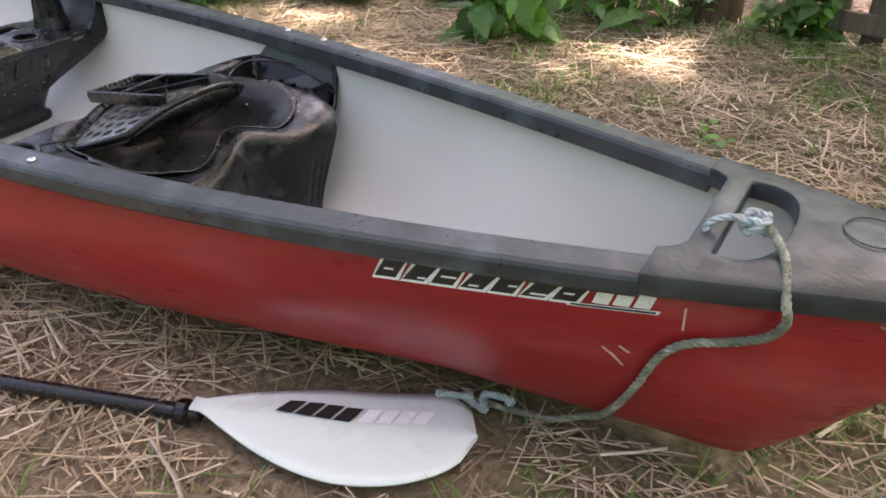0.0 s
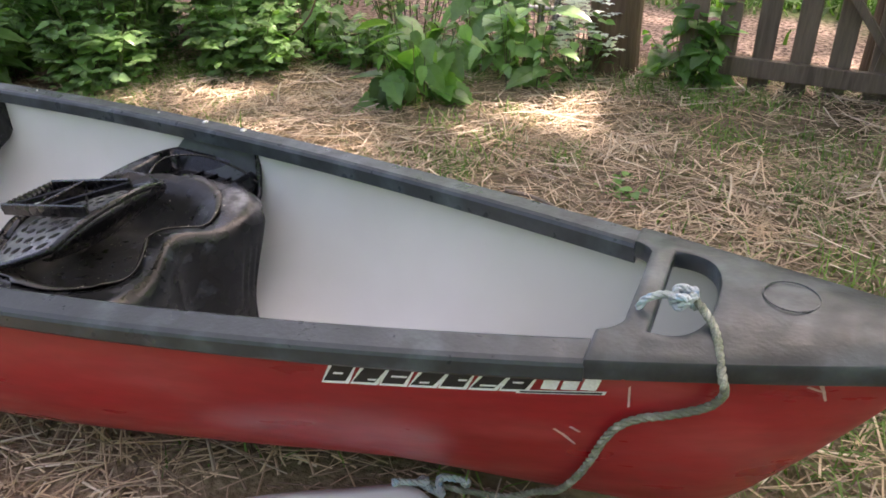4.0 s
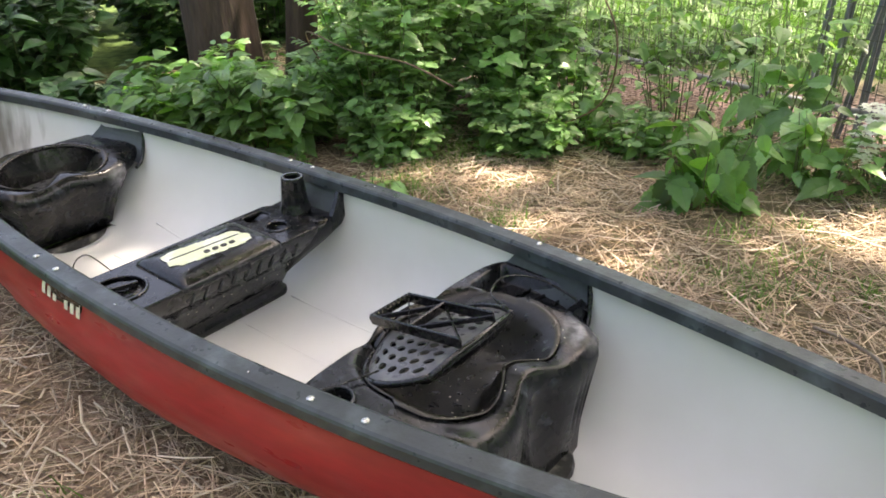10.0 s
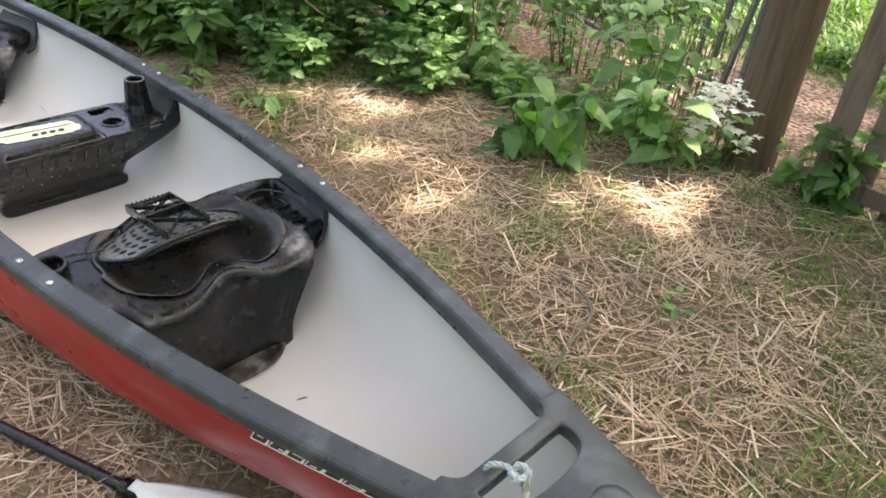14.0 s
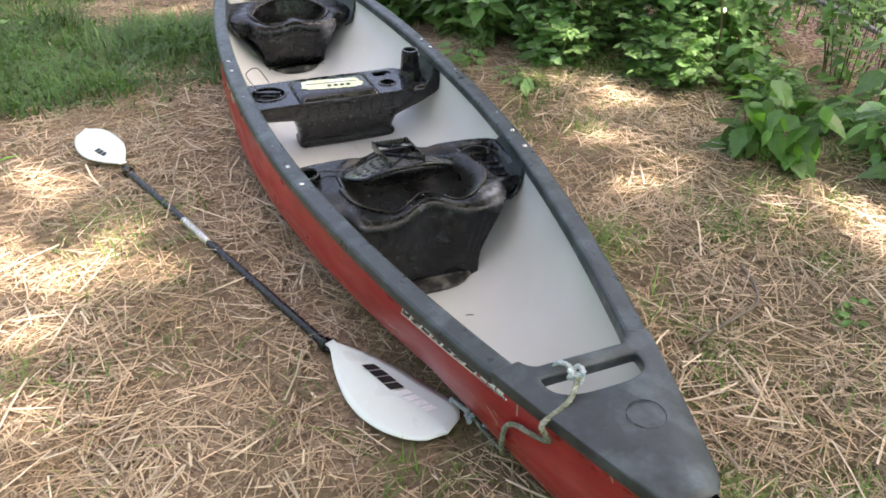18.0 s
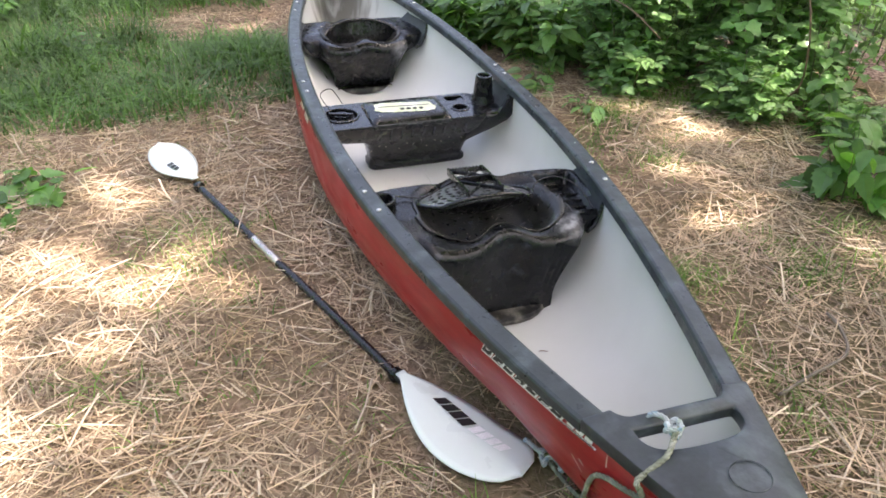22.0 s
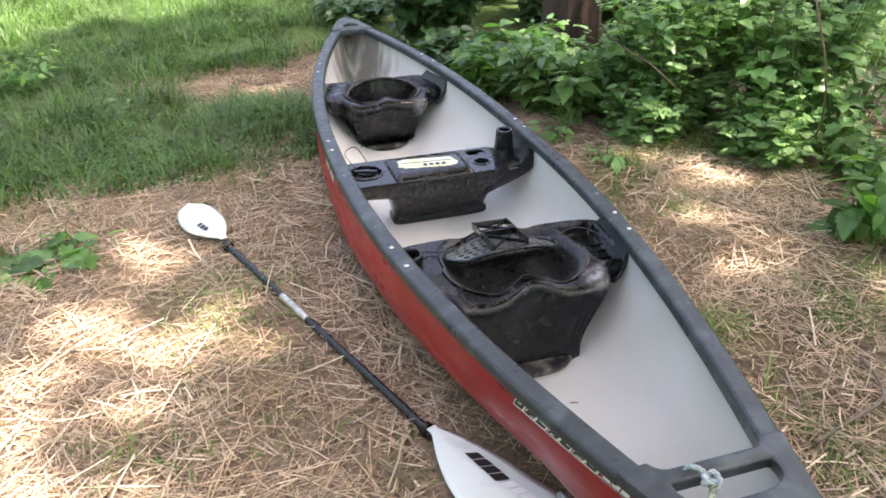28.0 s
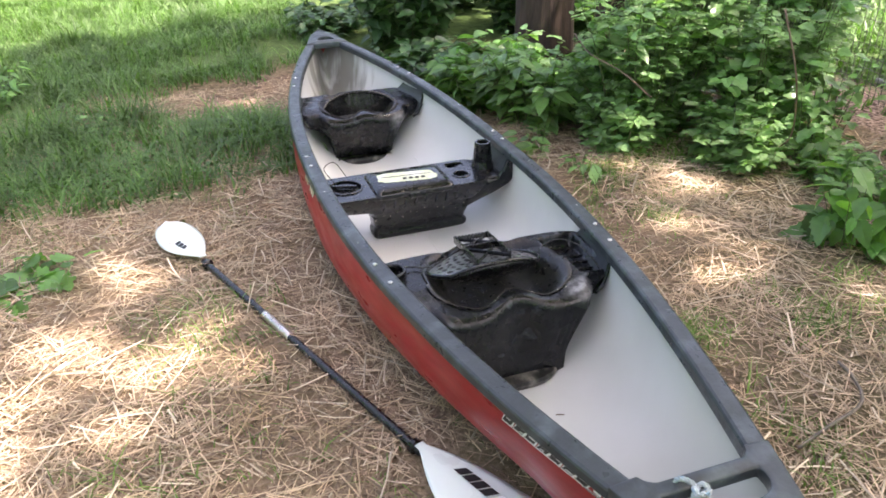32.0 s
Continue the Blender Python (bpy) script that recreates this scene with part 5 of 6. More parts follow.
def shrub(name, label, at, size, stems, per_stem, leaf, kind, material, seed, lean=(0, 0), droop=0.4, stem_mat=None, category="shrub", blooms=0, group="", low=0.0, spray=0.0):
    """A shrub of curved stems that carry leaves all along; size is (rx, ry, height)."""
    r = random.Random(seed)
    ob = thing(name, label, category, group=group)
    sticks, leaves, flowers, sprays = [], [], [], []
    for _ in range(stems):
        a, q = r.uniform(0, 2 * math.pi), math.sqrt(r.random())
        bx, by = at[0] + 0.45 * size[0] * q * math.cos(a), at[1] + 0.45 * size[1] * q * math.sin(a)
        h = size[2] * r.uniform(0.5, 1.05)
        tx = at[0] + size[0] * q * math.cos(a) * r.uniform(0.7, 1.15) + lean[0] * r.random()
        ty = at[1] + size[1] * q * math.sin(a) * r.uniform(0.7, 1.15) + lean[1] * r.random()
        z0 = ground_z(bx, by) - 0.02
        p0, p2 = Vector((bx, by, z0)), Vector((tx, ty, z0 + h))
        p1 = Vector((bx * 0.6 + tx * 0.4, by * 0.6 + ty * 0.4, z0 + h * 0.65))
        curve = [p0.lerp(p1, t).lerp(p1.lerp(p2, t), t) for t in (i / 7 for i in range(8))]
        sticks.append(tube(curve, [0.0030 * (1 - 0.1 * i) * (1 + size[2] * 0.4) for i in range(8)], 5))
        for i in range(per_stem):
            t = low + (1 - low) * (i + r.random()) / per_stem
            p = p0.lerp(p1, t).lerp(p1.lerp(p2, t), t)
            b = r.uniform(0, 2 * math.pi)
            out_v = Vector((math.cos(b), math.sin(b), r.uniform(-droop, 0.25)))
            ln = leaf * (0.35 + 1.25 * r.random() ** 1.4)
            off = out_v * ln * r.uniform(0.1, 0.9) * (1.0 if kind != "nettle" else 0.3)
            up = Vector((r.gauss(0, .35), r.gauss(-0.25, .35), 1.0))
            if spray and r.random() < spray:
                ax_v = Vector((math.cos(b), math.sin(b), r.uniform(-0.1, 0.5))).normalized()
                across = ax_v.cross(Vector((0, 0, 1))).normalized()
                for q in range(7):
                    sgn = 0 if q == 6 else 1 if q % 2 else -1
                    d = ax_v * (0.5 if sgn == 0 else 0.35) + across * sgn
                    root = p + ax_v * (0.03 + 0.020 * (q // 2 + 1))
                    sprays.append((tuple(root), tuple(d), tuple(up), 0.042 * r.uniform(0.7, 1.3)))
                continue
            leaves.append((tuple(p + off), tuple(out_v), tuple(up), ln))
        if blooms and r.random() < 0.93:
            for _ in range(blooms):
                flowers.append((curve[-1] + Vector((r.gauss(0, .03), r.gauss(0, .03), r.gauss(0.01, .025))), r))
    tagged(part("stalk", merge(*sticks), stem_mat or M_STEM, ob, smooth=True), kind="stuff")
    tagged(leaves_mesh("foliage", leaves, kind, material, ob), kind="stuff")
    if sprays:
        tagged(leaves_mesh("spray_foliage", sprays, "oval", M_LEAF4, ob), kind="stuff")
    # oversized white petals: flowers, and the glare of sunlit leaves painted white
    if flowers:
        fl = []
        for p, rr in flowers:
            for k in range(4):
                b = k * math.pi / 2 + rr.random()
                fl.append((tuple(p), (math.cos(b), math.sin(b), 0.25), (0, 0, 1), 0.029))
        tagged(leaves_mesh("blossom", fl, "oval", M_BLOOM, ob), kind="stuff")
    return ob


H = "hedge shrubs along the fence"
HEDGE = (("dense leafy green hedge shrub by the fence", (-0.60, 2.19), (0.38, 0.42, 0.85), 56, 28, 0.060, "lobed", M_LEAF2, 12, 0.25),
         ("dense leafy green hedge shrub by the fence", (-0.95, 1.63), (0.45, 0.52, 0.90), 64, 28, 0.068, "nettle", M_LEAF2, 31, 0.45),
         ("low bright leafy shrub at the hedge's foot", (-0.79, 1.39), (0.32, 0.24, 0.38), 34, 18, 0.066, "nettle", M_LEAF2, 56, 0.35),
         ("low bright leafy shrub at the hedge's foot", (-0.33, 1.80), (0.28, 0.24, 0.34), 32, 18, 0.054, "lobed", M_LEAF2, 57, 0.40),
         ("low leafy shoots in front of the wire fence", (0.10, 2.08), (0.28, 0.20, 0.26), 24, 12, 0.066, "nettle", M_LEAF, 58, 0.25),
         ("low leafy shoots in front of the wire fence", (0.50, 2.16), (0.34, 0.18, 0.20), 16, 10, 0.075, "nettle", M_LEAF, 59, 0.10),
         ("toothed nettle shrub in half shade", (-1.41, 1.22), (0.44, 0.46, 0.50), 62, 28, 0.088, "nettle", M_LEAF2, 13, 0.10),
         ("broad-leaved nettle shrub beside the canoe", (-1.90, 1.01), (0.44, 0.42, 0.40), 52, 28, 0.10, "nettle", M_LEAF, 14, 0.0),
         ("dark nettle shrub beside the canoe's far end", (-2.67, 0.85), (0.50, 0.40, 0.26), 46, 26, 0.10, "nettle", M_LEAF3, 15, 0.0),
         ("low nettles past the canoe's stern, shade painted into the leaves", (-4.45, 0.42), (0.70, 0.40, 0.30), 44, 18, 0.085, "nettle", M_LEAF3, 61, 0.0),
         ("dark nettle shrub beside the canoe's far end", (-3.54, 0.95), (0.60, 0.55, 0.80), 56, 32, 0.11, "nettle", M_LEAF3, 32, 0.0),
         ("shrub beside the tree, shade painted into the leaves", (-3.67, 2.17), (0.55, 0.50, 0.75), 50, 30, 0.09, "lobed", M_LEAF3, 55, 0.2),
         ("bright green hedge shrub in sunlight", (-1.04, 2.70), (0.45, 0.35, 1.6), 56, 36, 0.060, "oval", M_LEAF2, 16, 0.45),
         ("bright green hedge shrub in sunlight", (-1.40, 2.14), (0.50, 0.42, 1.6), 64, 36, 0.065, "oval", M_LEAF2, 17, 0.45),
         ("tall dark hedge shrub behind the tree", (-3.42, 2.91), (0.8, 0.35, 1.6), 60, 34, 0.09, "lobed", M_LEAF2, 18, 0.3),
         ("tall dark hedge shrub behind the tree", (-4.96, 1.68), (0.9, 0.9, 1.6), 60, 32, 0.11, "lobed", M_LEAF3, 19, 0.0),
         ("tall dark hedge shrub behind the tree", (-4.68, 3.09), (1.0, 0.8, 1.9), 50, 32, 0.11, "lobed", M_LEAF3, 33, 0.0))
for label, at, size, n, per, leaf, kind, material, seed, spray in HEDGE:
    shrub("shrub", label, at, size, n, per, leaf, kind, material, seed, droop=0.35, group=H, spray=spray)
shrub("shrub", "loose sunlit shoots at the hedge's end", (-0.24, 2.21), (0.24, 0.30, 0.58), 20, 20, 0.056, "lobed", M_LEAF2, 34, droop=0.6, group=H)
shrub("shrub", "loose sunlit shoots in front of the wire", (0.08, 2.68), (0.34, 0.20, 0.80), 18, 18, 0.062, "nettle", M_LEAF2, 35, droop=0.6, group=H)
shrub("shrub", "thin pale shoots growing through the wire", (0.69, 2.68), (0.45, 0.15, 0.80), 14, 15, 0.065, "nettle", M_LEAF2, 36, droop=0.6, group=H)
shrub("nettle", "tall green nettle with large toothed leaves", (0.62, 1.66), (0.20, 0.16, 0.38), 13, 9, 0.13, "nettle", M_LEAF, 21, droop=2.2, category="nettle")
shrub("nettle", "green nettle clump in front of the fence", (0.62, 2.34), (0.44, 0.22, 0.86), 9, 8, 0.115, "nettle", M_LEAF2, 22, droop=0.8, low=0.2, category="nettle")
shrub("nettle", "sunlit nettle clump by the post", (0.91, 2.05), (0.24, 0.2, 0.38), 11, 10, 0.10, "nettle", M_LEAF2, 23, droop=0.8, category="nettle")
shrub("garlic_mustard", "white-flowered weed by the post, petals also painting sunlit leaves", (1.12, 2.25), (0.18, 0.16, 0.34), 16, 8, 0.05, "oval", M_LEAF2, 24, category="weed", blooms=10)
shrub("nettle", "green nettle clump at the gate's foot", (1.58, 2.31), (0.17, 0.14, 0.38), 18, 11, 0.088, "nettle", M_LEAF, 25, droop=0.6, category="nettle")
# only the foot is in view; the height is added to shade the gate
shrub("shrub", "leafy shrub beside the gate post, unseen top added for shade", (2.72, 2.09), (0.32, 0.34, 2.3), 46, 40, 0.10, "nettle", M_LEAF3, 26, droop=0.6)
shrub("weed", "low broad-leaved weed on the straw", (-0.43, -1.72), (0.24, 0.26, 0.10), 16, 7, 0.085, "lobed", M_LEAF, 27, category="weed")
shrub("weed", "tall leafy weeds in the grass", (-3.12, -2.18), (0.40, 0.35, 0.30), 26, 9, 0.06, "nettle", M_LEAF, 51, category="weed")
shrub("weed", "leafy weeds at the grass edge", (-2.39, -1.46), (0.35, 0.30, 0.10), 20, 5, 0.04, "lobed", M_LEAF2, 52, category="weed")
shrub("weed", "small green weed on the straw", (1.52, 1.18), (0.13, 0.12, 0.05), 14, 6, 0.032, "oval", M_LEAF, 28, category="weed")
shrub("weed", "small pale weed beside the hedge", (-0.60, 1.04), (0.10, 0.10, 0.12), 8, 6, 0.06, "oval", M_LEAF2, 29, category="weed")
shrub("weed", "small pale weed beside the canoe", (-0.95, 0.97), (0.12, 0.12, 0.16), 9, 6, 0.075, "oval", M_LEAF2, 30, category="weed")

# arching dry twigs in the hedge
br = thing("bramble", "dry arching bramble canes in the hedge", "bramble")
for pts in (((-1.32, 1.46, 0.413), (-1.22, 1.30, 0.596), (-0.82, 1.18, 0.585), (-0.48, 1.17, 0.575), (-0.27, 1.21, 0.501)), ((-0.27, 2.01, 0.117), (0.13, 1.71, 0.388), (0.25, 1.55, 0.701), (0.10, 1.56, 0.951)),
            ((-1.10, 1.78, 0.138), (-1.11, 1.51, 0.409), (-1.22, 1.51, 0.709), (-1.07, 1.62, 0.901))):
    part("cane", tube(spline(pts, 6), 0.004, 5), M_TWIG, br, smooth=True)
twig = tagged(part("fallen_twig", tube(spline([(1.488, 0.63, 0.030), (1.457, 0.765, 0.044), (1.42, 0.925, 0.060), (1.31, 1.00, 0.056), (1.22, 1.03, 0.046)], 5), [0.0058] * 21, 5), M_DRYTWIG, smooth=True),
              "bent dry twig lying on the straw", "twig")


# ---- trees ----
def tree_trunk(x, y, r, h, seed, lean=(0, 0)):
    return rough_log(x, y, r, h, 22, lean, seed)


# ground spots kept clear of crown leaves, so that sun patches land there
HOLES = ((0.34, -1.48, 0.05), (-0.17, -1.07, 0.04), (0.77, -1.12, 0.04), (0.09, -1.25, 0.04), (0.95, -1.89, 0.06), (-0.32, -1.64, 0.06), (0.48, -1.79, 0.05), (0.57, -1.29, 0.07), (0.43, -1.11, 0.04),
         (0.18, -0.97, 0.05), (-0.01, -1.50, 0.07), (0.16, -1.66, 0.05), (0.87, -1.62, 0.08), (-0.42, -1.27, 0.06), (-0.58, -0.90, 0.04), (1.33, -1.49, 0.06), (1.19, -1.28, 0.04), (0.51, 0.95, 0.06), (0.64, 1.09, 0.04),
         (-0.09, 1.42, 0.10), (-0.54, 1.09, 0.07), (0.14, 1.15, 0.05), (1.14, 1.80, 0.25), (1.05, 0.73, 0.05), (0.92, 1.26, 0.07), (1.58, 0.92, 0.025), (1.99, 1.15, 0.03), (1.73, 0.56, 0.0),
         (1.36, 1.39, 0.05), (0.80, 1.52, 0.10), (0.08, 0.00, 0.03), (-0.77, 0.10, 0.08), (0.71, 0.18, 0.11), (0.70, -0.10, 0.05),
         (-1.22, -0.10, 0.09), (-0.97, 0.05, 0.05), (1.28, 0.36, 0.04),
         (-0.93, 1.45, 0.12), (-1.45, 1.10, 0.26), (-2.13, 0.97, 0.22), (-0.36, 1.91, 0.06), (0.46, 1.96, 0.08), (-0.11, 0.89, 0.04), (-0.32, 1.21, 0.06), (-0.31, 1.52, 0.06), (-2.98, 0.83, 0.2), (-1.29, 2.19, 0.16), (0.79, 2.36, 0.14), (-0.60, 2.72, 0.15),
         (-1.43, -0.98, 0.12), (-1.88, -1.59, 0.14), (-2.11, -2.11, 0.16), (-2.68, -0.62, 0.14), (-3.17, -1.66, 0.12), (-4.08, -2.35, 0.15), (-4.82, -1.31, 0.15), (-4.30, -1.61, 0.10), (-5.26, -2.21, 0.2), (-3.43, -2.62, 0.2), (-3.29, -0.84, 0.06), (-2.82, -0.28, 0.06),
         (0.81, 0.11, 0.07), (-0.08, -0.03, 0.040), (0.10, 0.12, 0.020), (0.12, -0.05, 0.010), (-1.10, 0.22, 0.010))


def canopy(name, label, trunk_at, centre, spread, seed, count, leaf, trunk_r, lean, rise=3.2, material=None):
    """A tree: tapered trunk, limbs and a crown of many leaves with gaps."""
    r = random.Random(seed)
    ob = thing(name, label, "tree")
    top = Vector((trunk_at[0] + lean[0], trunk_at[1] + lean[1], ground_z(*trunk_at) + rise))
    part("trunk", tree_trunk(trunk_at[0], trunk_at[1], trunk_r, rise + 0.05, seed, lean), M_BARK, ob, smooth=False)
    limbs = []
    for k in range(9):
        a = 2 * math.pi * k / 9 + r.uniform(-.2, .2)
        e = Vector((centre[0] + spread[0] * 0.8 * math.cos(a), centre[1] + spread[1] * 0.8 * math.sin(a), centre[2] + r.uniform(-.1, .7)))
        limbs.append(tube(spline([top - Vector((0, 0, 0.4)), top.lerp(e, 0.5) + Vector((0, 0, 0.35)), e], 5), [trunk_r * 0.45 * (1 - 0.08 * i) for i in range(11)], 7))
    for limb in limbs:
        part("limb", limb, M_BARK, ob, smooth=True)
    leaves = []
    k = SUN_FROM / SUN_FROM.z
    while len(leaves) < count:
        x, y, z = (centre[i] + spread[i] * r.uniform(-1, 1) for i in range(3))
        if ((x - centre[0]) / spread[0]) ** 2 + ((y - centre[1]) / spread[1]) ** 2 > 1:
            continue
        gx, gy = x - k.x * z, y - k.y * z
        # thinner crown where more sun should reach the hedge and past the fence
        if gy > 0.9 and gx < -0.5 and r.random() < 0.66:
            continue
        if gy > 2.3 and gx > -0.2 and r.random() < 0.80:
            continue
        if any((gx - hx) ** 2 + ((gy - hy) * 1.2) ** 2 < (hr + leaf * 0.42) ** 2 for hx, hy, hr in HOLES):
            continue
        b = r.uniform(0, 2 * math.pi)
        leaves.append(((x, y, z), (math.cos(b), math.sin(b), r.uniform(-.5, .2)), (r.uniform(-.5, .5), r.uniform(-.5, .5), 1), leaf * r.uniform(0.7, 1.3)))
    tagged(leaves_mesh("crown", leaves, "oval", material or M_LEAF2, ob), kind="stuff")
    return ob


KS = SUN_FROM / SUN_FROM.z
# out of view; stands in for the trees overhead that dapple the ground
canopy("tree", "unseen tree added overhead to cast dappled shade", (4.6, 4.4), (0.5 + KS.x * 10, 0.0 + KS.y * 10, 10.0), (5.6, 4.2, 1.0), 41, 9400, 0.38, 0.22, (-0.6, -0.4), 7.5)
canopy("tree", "tree with brown furrowed bark in the hedge", (-2.49, 1.75), (-2.3, 2.4, 4.4), (1.9, 1.7, 0.8), 42, 320, 0.22, 0.20, (-0.35, 0.1), 3.2)
t2 = thing("tree_stump", "second brown trunk in the hedge", "tree")
part("trunk", rough_log(-2.17, 2.04, 0.09, 2.6, 20, (0.3, 0.1), 9), M_BARK, t2, smooth=False)


# ---- straw and grass ----
def straw_mesh(name, n, region, length, width, lift, material, seed, keep=None, tilt=0.16):
    """Split straws: folded slivers lying across one another."""
    g = np.random.default_rng(seed)
    x0, x1, y0, y1 = region
    x, y = g.uniform(x0, x1, n), g.uniform(y0, y1, n)
    if keep is not None:
        ok = np.array([g.random() < keep(a, b) for a, b in zip(x, y)])
        x, y = x[ok], y[ok]
    n = len(x)
    a = g.uniform(0, 2 * np.pi, n)
    near = np.array([abs(p) < 2.05 and abs(q) < hull_y(p, 0.06) + 0.13 for p, q in zip(x, y)])
    a = np.where(near, g.normal(0, 0.85, n) - np.sign(y) * np.sign(x) * 0.25 * np.abs(x) / 1.5 + np.pi * (g.random(n) < 0.5), a)
    ln = length * (0.10 + 1.35 * g.uniform(0.0, 1.0, n) ** 1.7)
    w = width * g.uniform(0.5, 1.4, n)
    z = np.array([ground_z(p, q) for p, q in zip(x, y)]) + lift * g.random(n) ** 1.5 + 0.002
    rise = g.normal(0, tilt, n) * ln * 0.5
    bend = g.normal(0, 0.045, n) * ln
    dx, dy = np.cos(a), np.sin(a)
    V = np.zeros((n, 3, 3, 3), np.float32)
    for i, t in enumerate((-0.5, 0.0, 0.5)):
        cx = x + dx * ln * t - dy * bend * (0.25 - t * t) * 2
        cy = y + dy * ln * t + dx * bend * (0.25 - t * t) * 2
        cz_ = np.maximum(z + rise * t * 2 * 0.5 + np.abs(rise) * 0.5, z)
        for j, (s, h) in enumerate(((-1, 0.0), (0, 0.55), (1, 0.0))):
            V[:, i, j, 0] = cx - dy * w * s
            V[:, i, j, 1] = cy + dx * w * s
            V[:, i, j, 2] = cz_ + w * h
    q = np.array([(0, 3, 4, 1), (1, 4, 5, 2), (3, 6, 7, 4), (4, 7, 8, 5)])
    Q = (q[None] + np.arange(n)[:, None, None] * 9).reshape(-1, 4)
    return quads_mesh(name, V.reshape(-1, 3), Q, material)


def patch(x, y, s=1.0, o=0.0):
    return noise.noise(Vector((x * s + o, y * s - o, o)))


def under_boat(x, y):
    return abs(x) < 2.0 and abs(y) < hull_y(x, 0.035) + 0.015


def grassy(x, y):
    """How much of the ground is turf at a place, 0 to 1."""
    v = sstep(-x + 0.25 * patch(x, y, 2.2, 3.0) + 0.12 * max(0, y + 1), 1.05, 1.35) * (1 - sstep(y, -0.40, 0.10))
    v *= 0.85 + 1.1 * patch(x, y, 1.6, 5.0)
    dirt = (0.75 + 0.9 * patch(x, y, 2.0, 8.0)) * math.exp(-((x + 2.75) / 0.55) ** 2) * (1 - 0.75 * sstep(-y, 1.1, 1.7)) + 0.95 * math.exp(-((y + 0.42) / 0.46) ** 2) * sstep(-x, 2.15, 2.6) * (1 - sstep(-x, 4.2, 5.0))
    if x < -3.3:
        v = max(v, 0.55 + 0.8 * patch(x, y, 1.1, 6.0))
    return max(0.0, min(1.0, v - 0.9 * min(1, dirt)))


def under_blade(x, y):
    u, v = (x - 1.30) * 0.937 + (y + 0.298) * 0.350, (y + 0.298) * 0.937 - (x - 1.30) * 0.350
    return ((u - 0.02) / 0.31) ** 2 + (v / 0.155) ** 2 < 1


def straw_keep(x, y):
    if under_boat(x, y) or under_blade(x, y):
        return 0.0
    s = (1 - 0.9 * grassy(x, y)) * (1 - sstep(-y, 2.2, 2.9)) * (1 - sstep(x, 3.3, 4.2))
    s *= 1 - sstep(y, 2.4, 2.9)
    s *= 0.68 + 0.75 * patch(x, y, 1.9, 2.0) + 0.25 * patch(x, y, 6.0, 3.0)
    if y > 0.4:
        s *= 0.95
    if abs(x) < 1.9 and -0.75 < y < -0.2:
        s *= 0.9
    if x > 1.5:
        s *= 0.95 if y > 0.3 else 0.65
    if x + y > 3.9:
        s *= 0.45
    if x < -1.9:
        s *= 0.6
    return s


straw = straw_mesh("straw", 150000, (-3.0, 4.2, -2.9, 2.9), 0.125, 0.0018, 0.026, M_STRAW, 1, straw_keep)
tagged(straw, "loose golden straw mulch scattered over the ground", "straw", kind="stuff")
pale = straw_mesh("flat_straw", 9000, (-2.4, 3.6, -2.6, 2.8), 0.17, 0.0027, 0.034, M_STRAW4, 7, straw_keep, 0.12)
tagged(pale, "long pale flattened straw blades on top of the mulch", "straw", kind="stuff")
under = straw_mesh("old_straw", 76000, (-3.2, 4.2, -3.0, 2.9), 0.075, 0.0019, 0.020, M_STRAW2, 2, lambda x, y: 0.0 if under_boat(x, y) else 0.5 if under_blade(x, y) else 0.9 * (1 - sstep(-y, 2.2, 3.0)) * (1 - sstep(x, 3.3, 4.2)), 0.04)
tagged(under, "old brown straw and chaff under the mulch", "straw", kind="stuff")


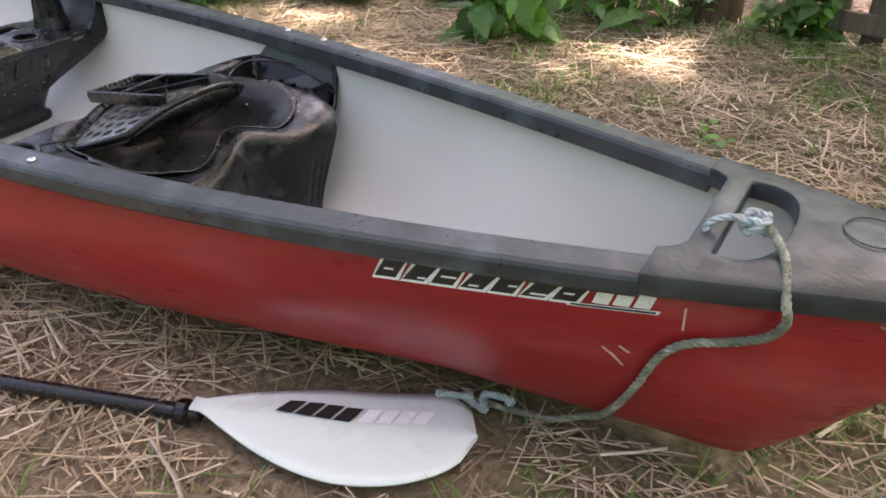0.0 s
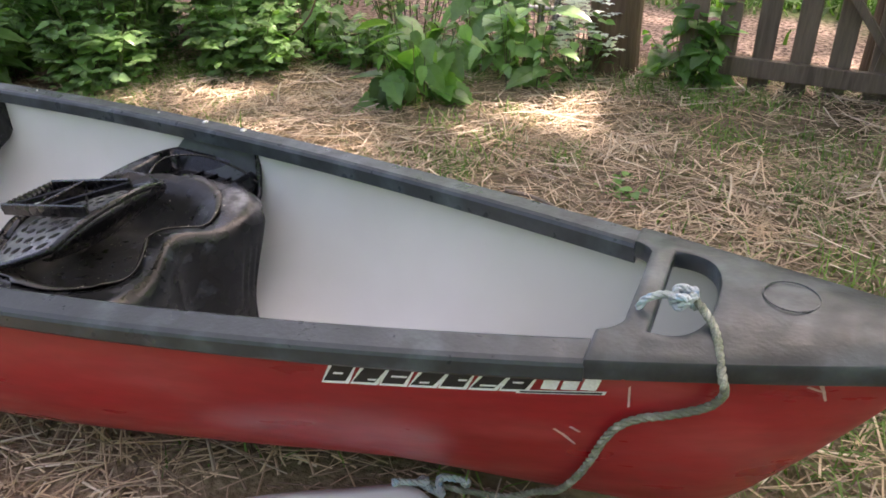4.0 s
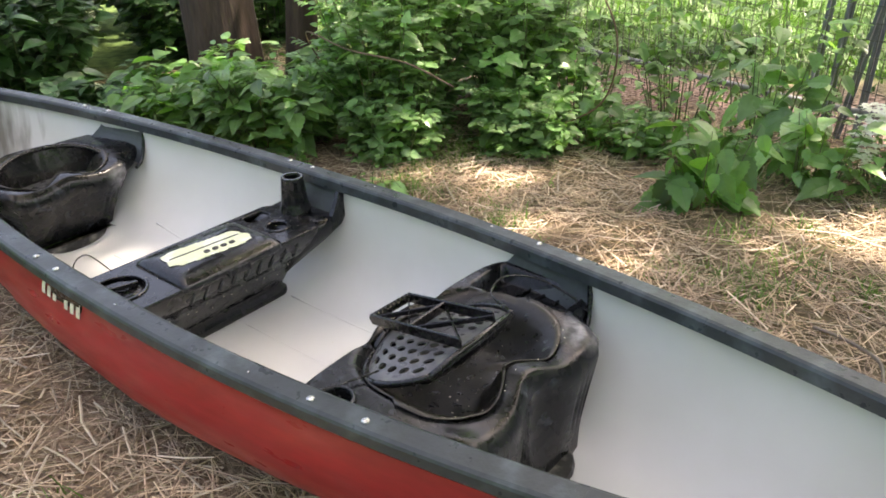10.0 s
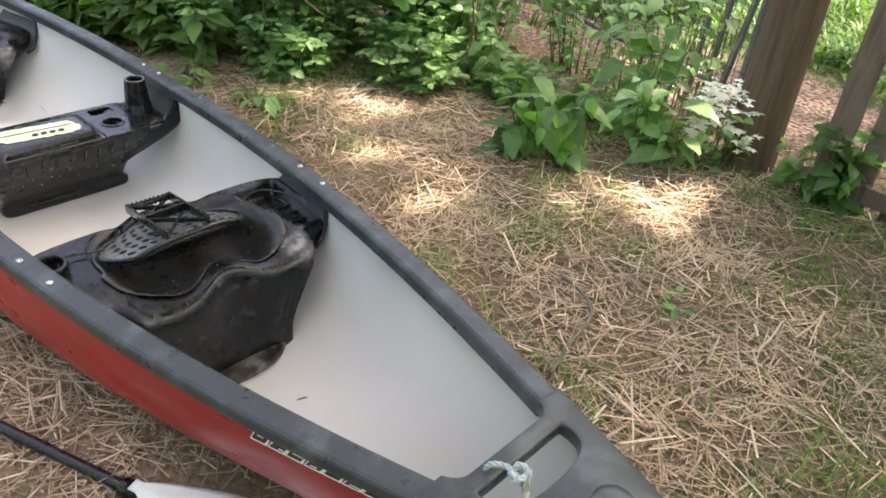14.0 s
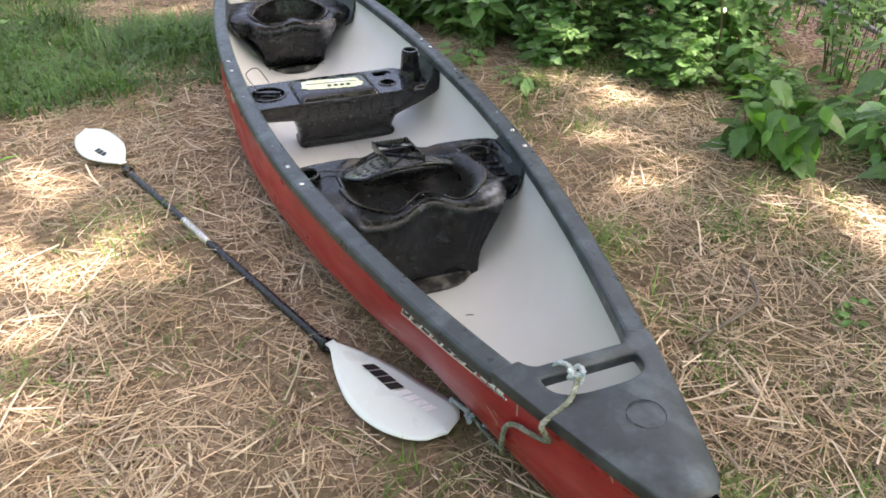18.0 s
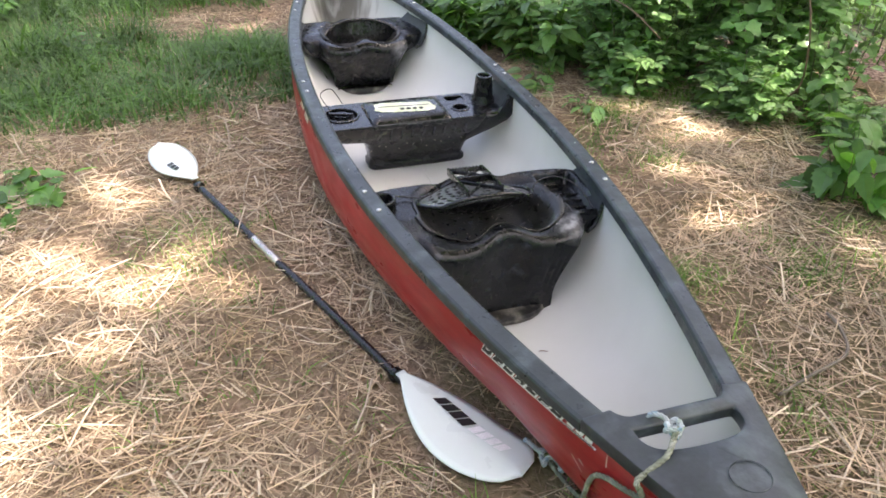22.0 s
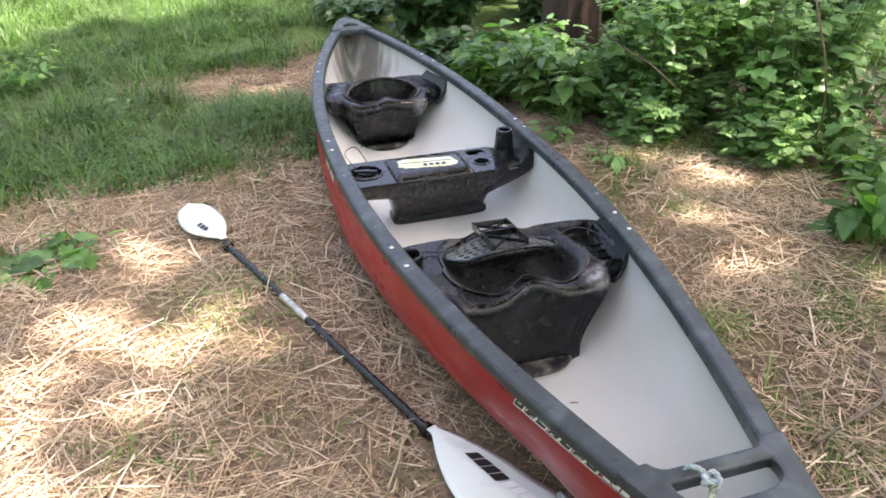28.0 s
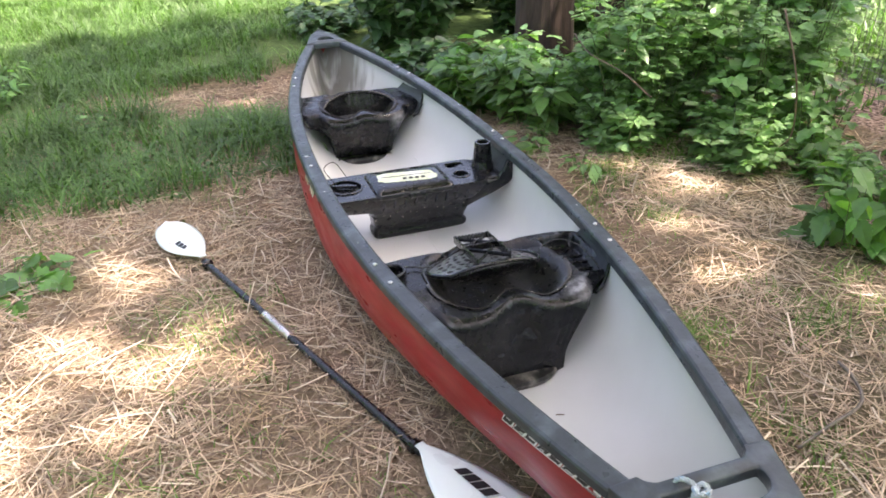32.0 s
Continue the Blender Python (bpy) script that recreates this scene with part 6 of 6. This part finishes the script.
def grass_mesh(name, n, region, height, material, seed, keep, width=0.0028):
    g = np.random.default_rng(seed)
    x0, x1, y0, y1 = region
    x, y = g.uniform(x0, x1, n), g.uniform(y0, y1, n)
    ok = np.array([g.random() < keep(a, b) for a, b in zip(x, y)])
    x, y = x[ok], y[ok]
    n = len(x)
    a, lean = g.uniform(0, 2 * np.pi, n), g.uniform(0.4, 1.7, n)
    tuft = np.array([patch(p, q, 2.6, 7.0) for p, q in zip(x, y)])
    hgt = height * g.uniform(0.35, 1.25, n) * (1 + 1.3 * tuft)
    w = width * g.uniform(0.6, 1.5, n)
    z = np.array([ground_z(p, q) for p, q in zip(x, y)])
    dx, dy = np.cos(a), np.sin(a)
    V = np.zeros((n, 4, 2, 3), np.float32)
    for i, t in enumerate((0, 0.4, 0.75, 1.0)):
        for j, s in enumerate((-1, 1)):
            ww = w * (1 - t) ** 0.7
            V[:, i, j, 0] = x + dx * hgt * lean * t * t - dy * ww * s
            V[:, i, j, 1] = y + dy * hgt * lean * t * t + dx * ww * s
            V[:, i, j, 2] = z + hgt * t * (1 - 0.45 * lean * t)
    q = np.array([(0, 1, 3, 2), (2, 3, 5, 4), (4, 5, 7, 6)])
    Q = (q[None] + np.arange(n)[:, None, None] * 8).reshape(-1, 4)
    return quads_mesh(name, V.reshape(-1, 3), Q, material)


turf = grass_mesh("grass", 110000, (-7.5, -0.6, -4.5, 0.4), 0.19, M_GRASS, 3, lambda x, y: 0.0 if under_boat(x, y) else grassy(x, y), 0.0048)
tagged(turf, "lush green grass behind the paddle", "grass", kind="stuff")


def sprig(x, y):
    if under_boat(x, y) or y > 2.6 or under_blade(x, y):
        return 0.0
    clump = sstep(patch(x, y, 1.5, 9.0) + 0.6 * patch(x, y, 5.0, 2.0), -0.05, 0.45)
    return min(1.0, clump * (0.80 if x > 1.4 else 0.70 if y > 0.1 else 0.16) + (0.07 if x > 1.6 else 0.0))


thin = grass_mesh("grass_sprigs", 115000, (-1.2, 3.6, -2.4, 2.6), 0.07, M_YOUNG, 4, sprig, 0.0024)
tagged(thin, "sparse young grass growing through the straw", "grass", kind="stuff")
back_turf = grass_mesh("back_lawn", 60000, (-5.0, 5.0, 3.1, 8.0), 0.18, M_GRASS, 6, lambda x, y: max(0.25 * sstep(patch(x, y, 1.4, 4.0), 0.0, 0.4), sstep(y + 0.6 * patch(x, y, 0.9, 1.0), 3.5, 4.0)), 0.009)
tagged(back_turf, "sunlit grass beyond the fence", "grass", kind="stuff")
# leaf ring added round the place to cut sky light from the sides
wood_r = random.Random(77)
fh = thing("sky_screen", "mostly unseen ring of leaves added to block low sky light", "hedge")
lv = []
for _ in range(9000):
    a = wood_r.uniform(0, 2 * math.pi)
    rad = wood_r.uniform(9.5, 12.5)
    # lower towards -x, so open sky reflects in the gunwales
    z = wood_r.uniform(0, 2.4 if math.cos(a) < -0.4 else 6.5)
    b = wood_r.uniform(0, 2 * math.pi)
    lv.append(((rad * math.cos(a), rad * math.sin(a) + 0.5, z + 0.1), (math.cos(b), math.sin(b), -0.3), (wood_r.uniform(-1, 1), wood_r.uniform(-1, 1), 0.6), wood_r.uniform(0.35, 0.75)))
tagged(leaves_mesh("foliage", lv, "oval", M_LEAF, fh), kind="stuff")
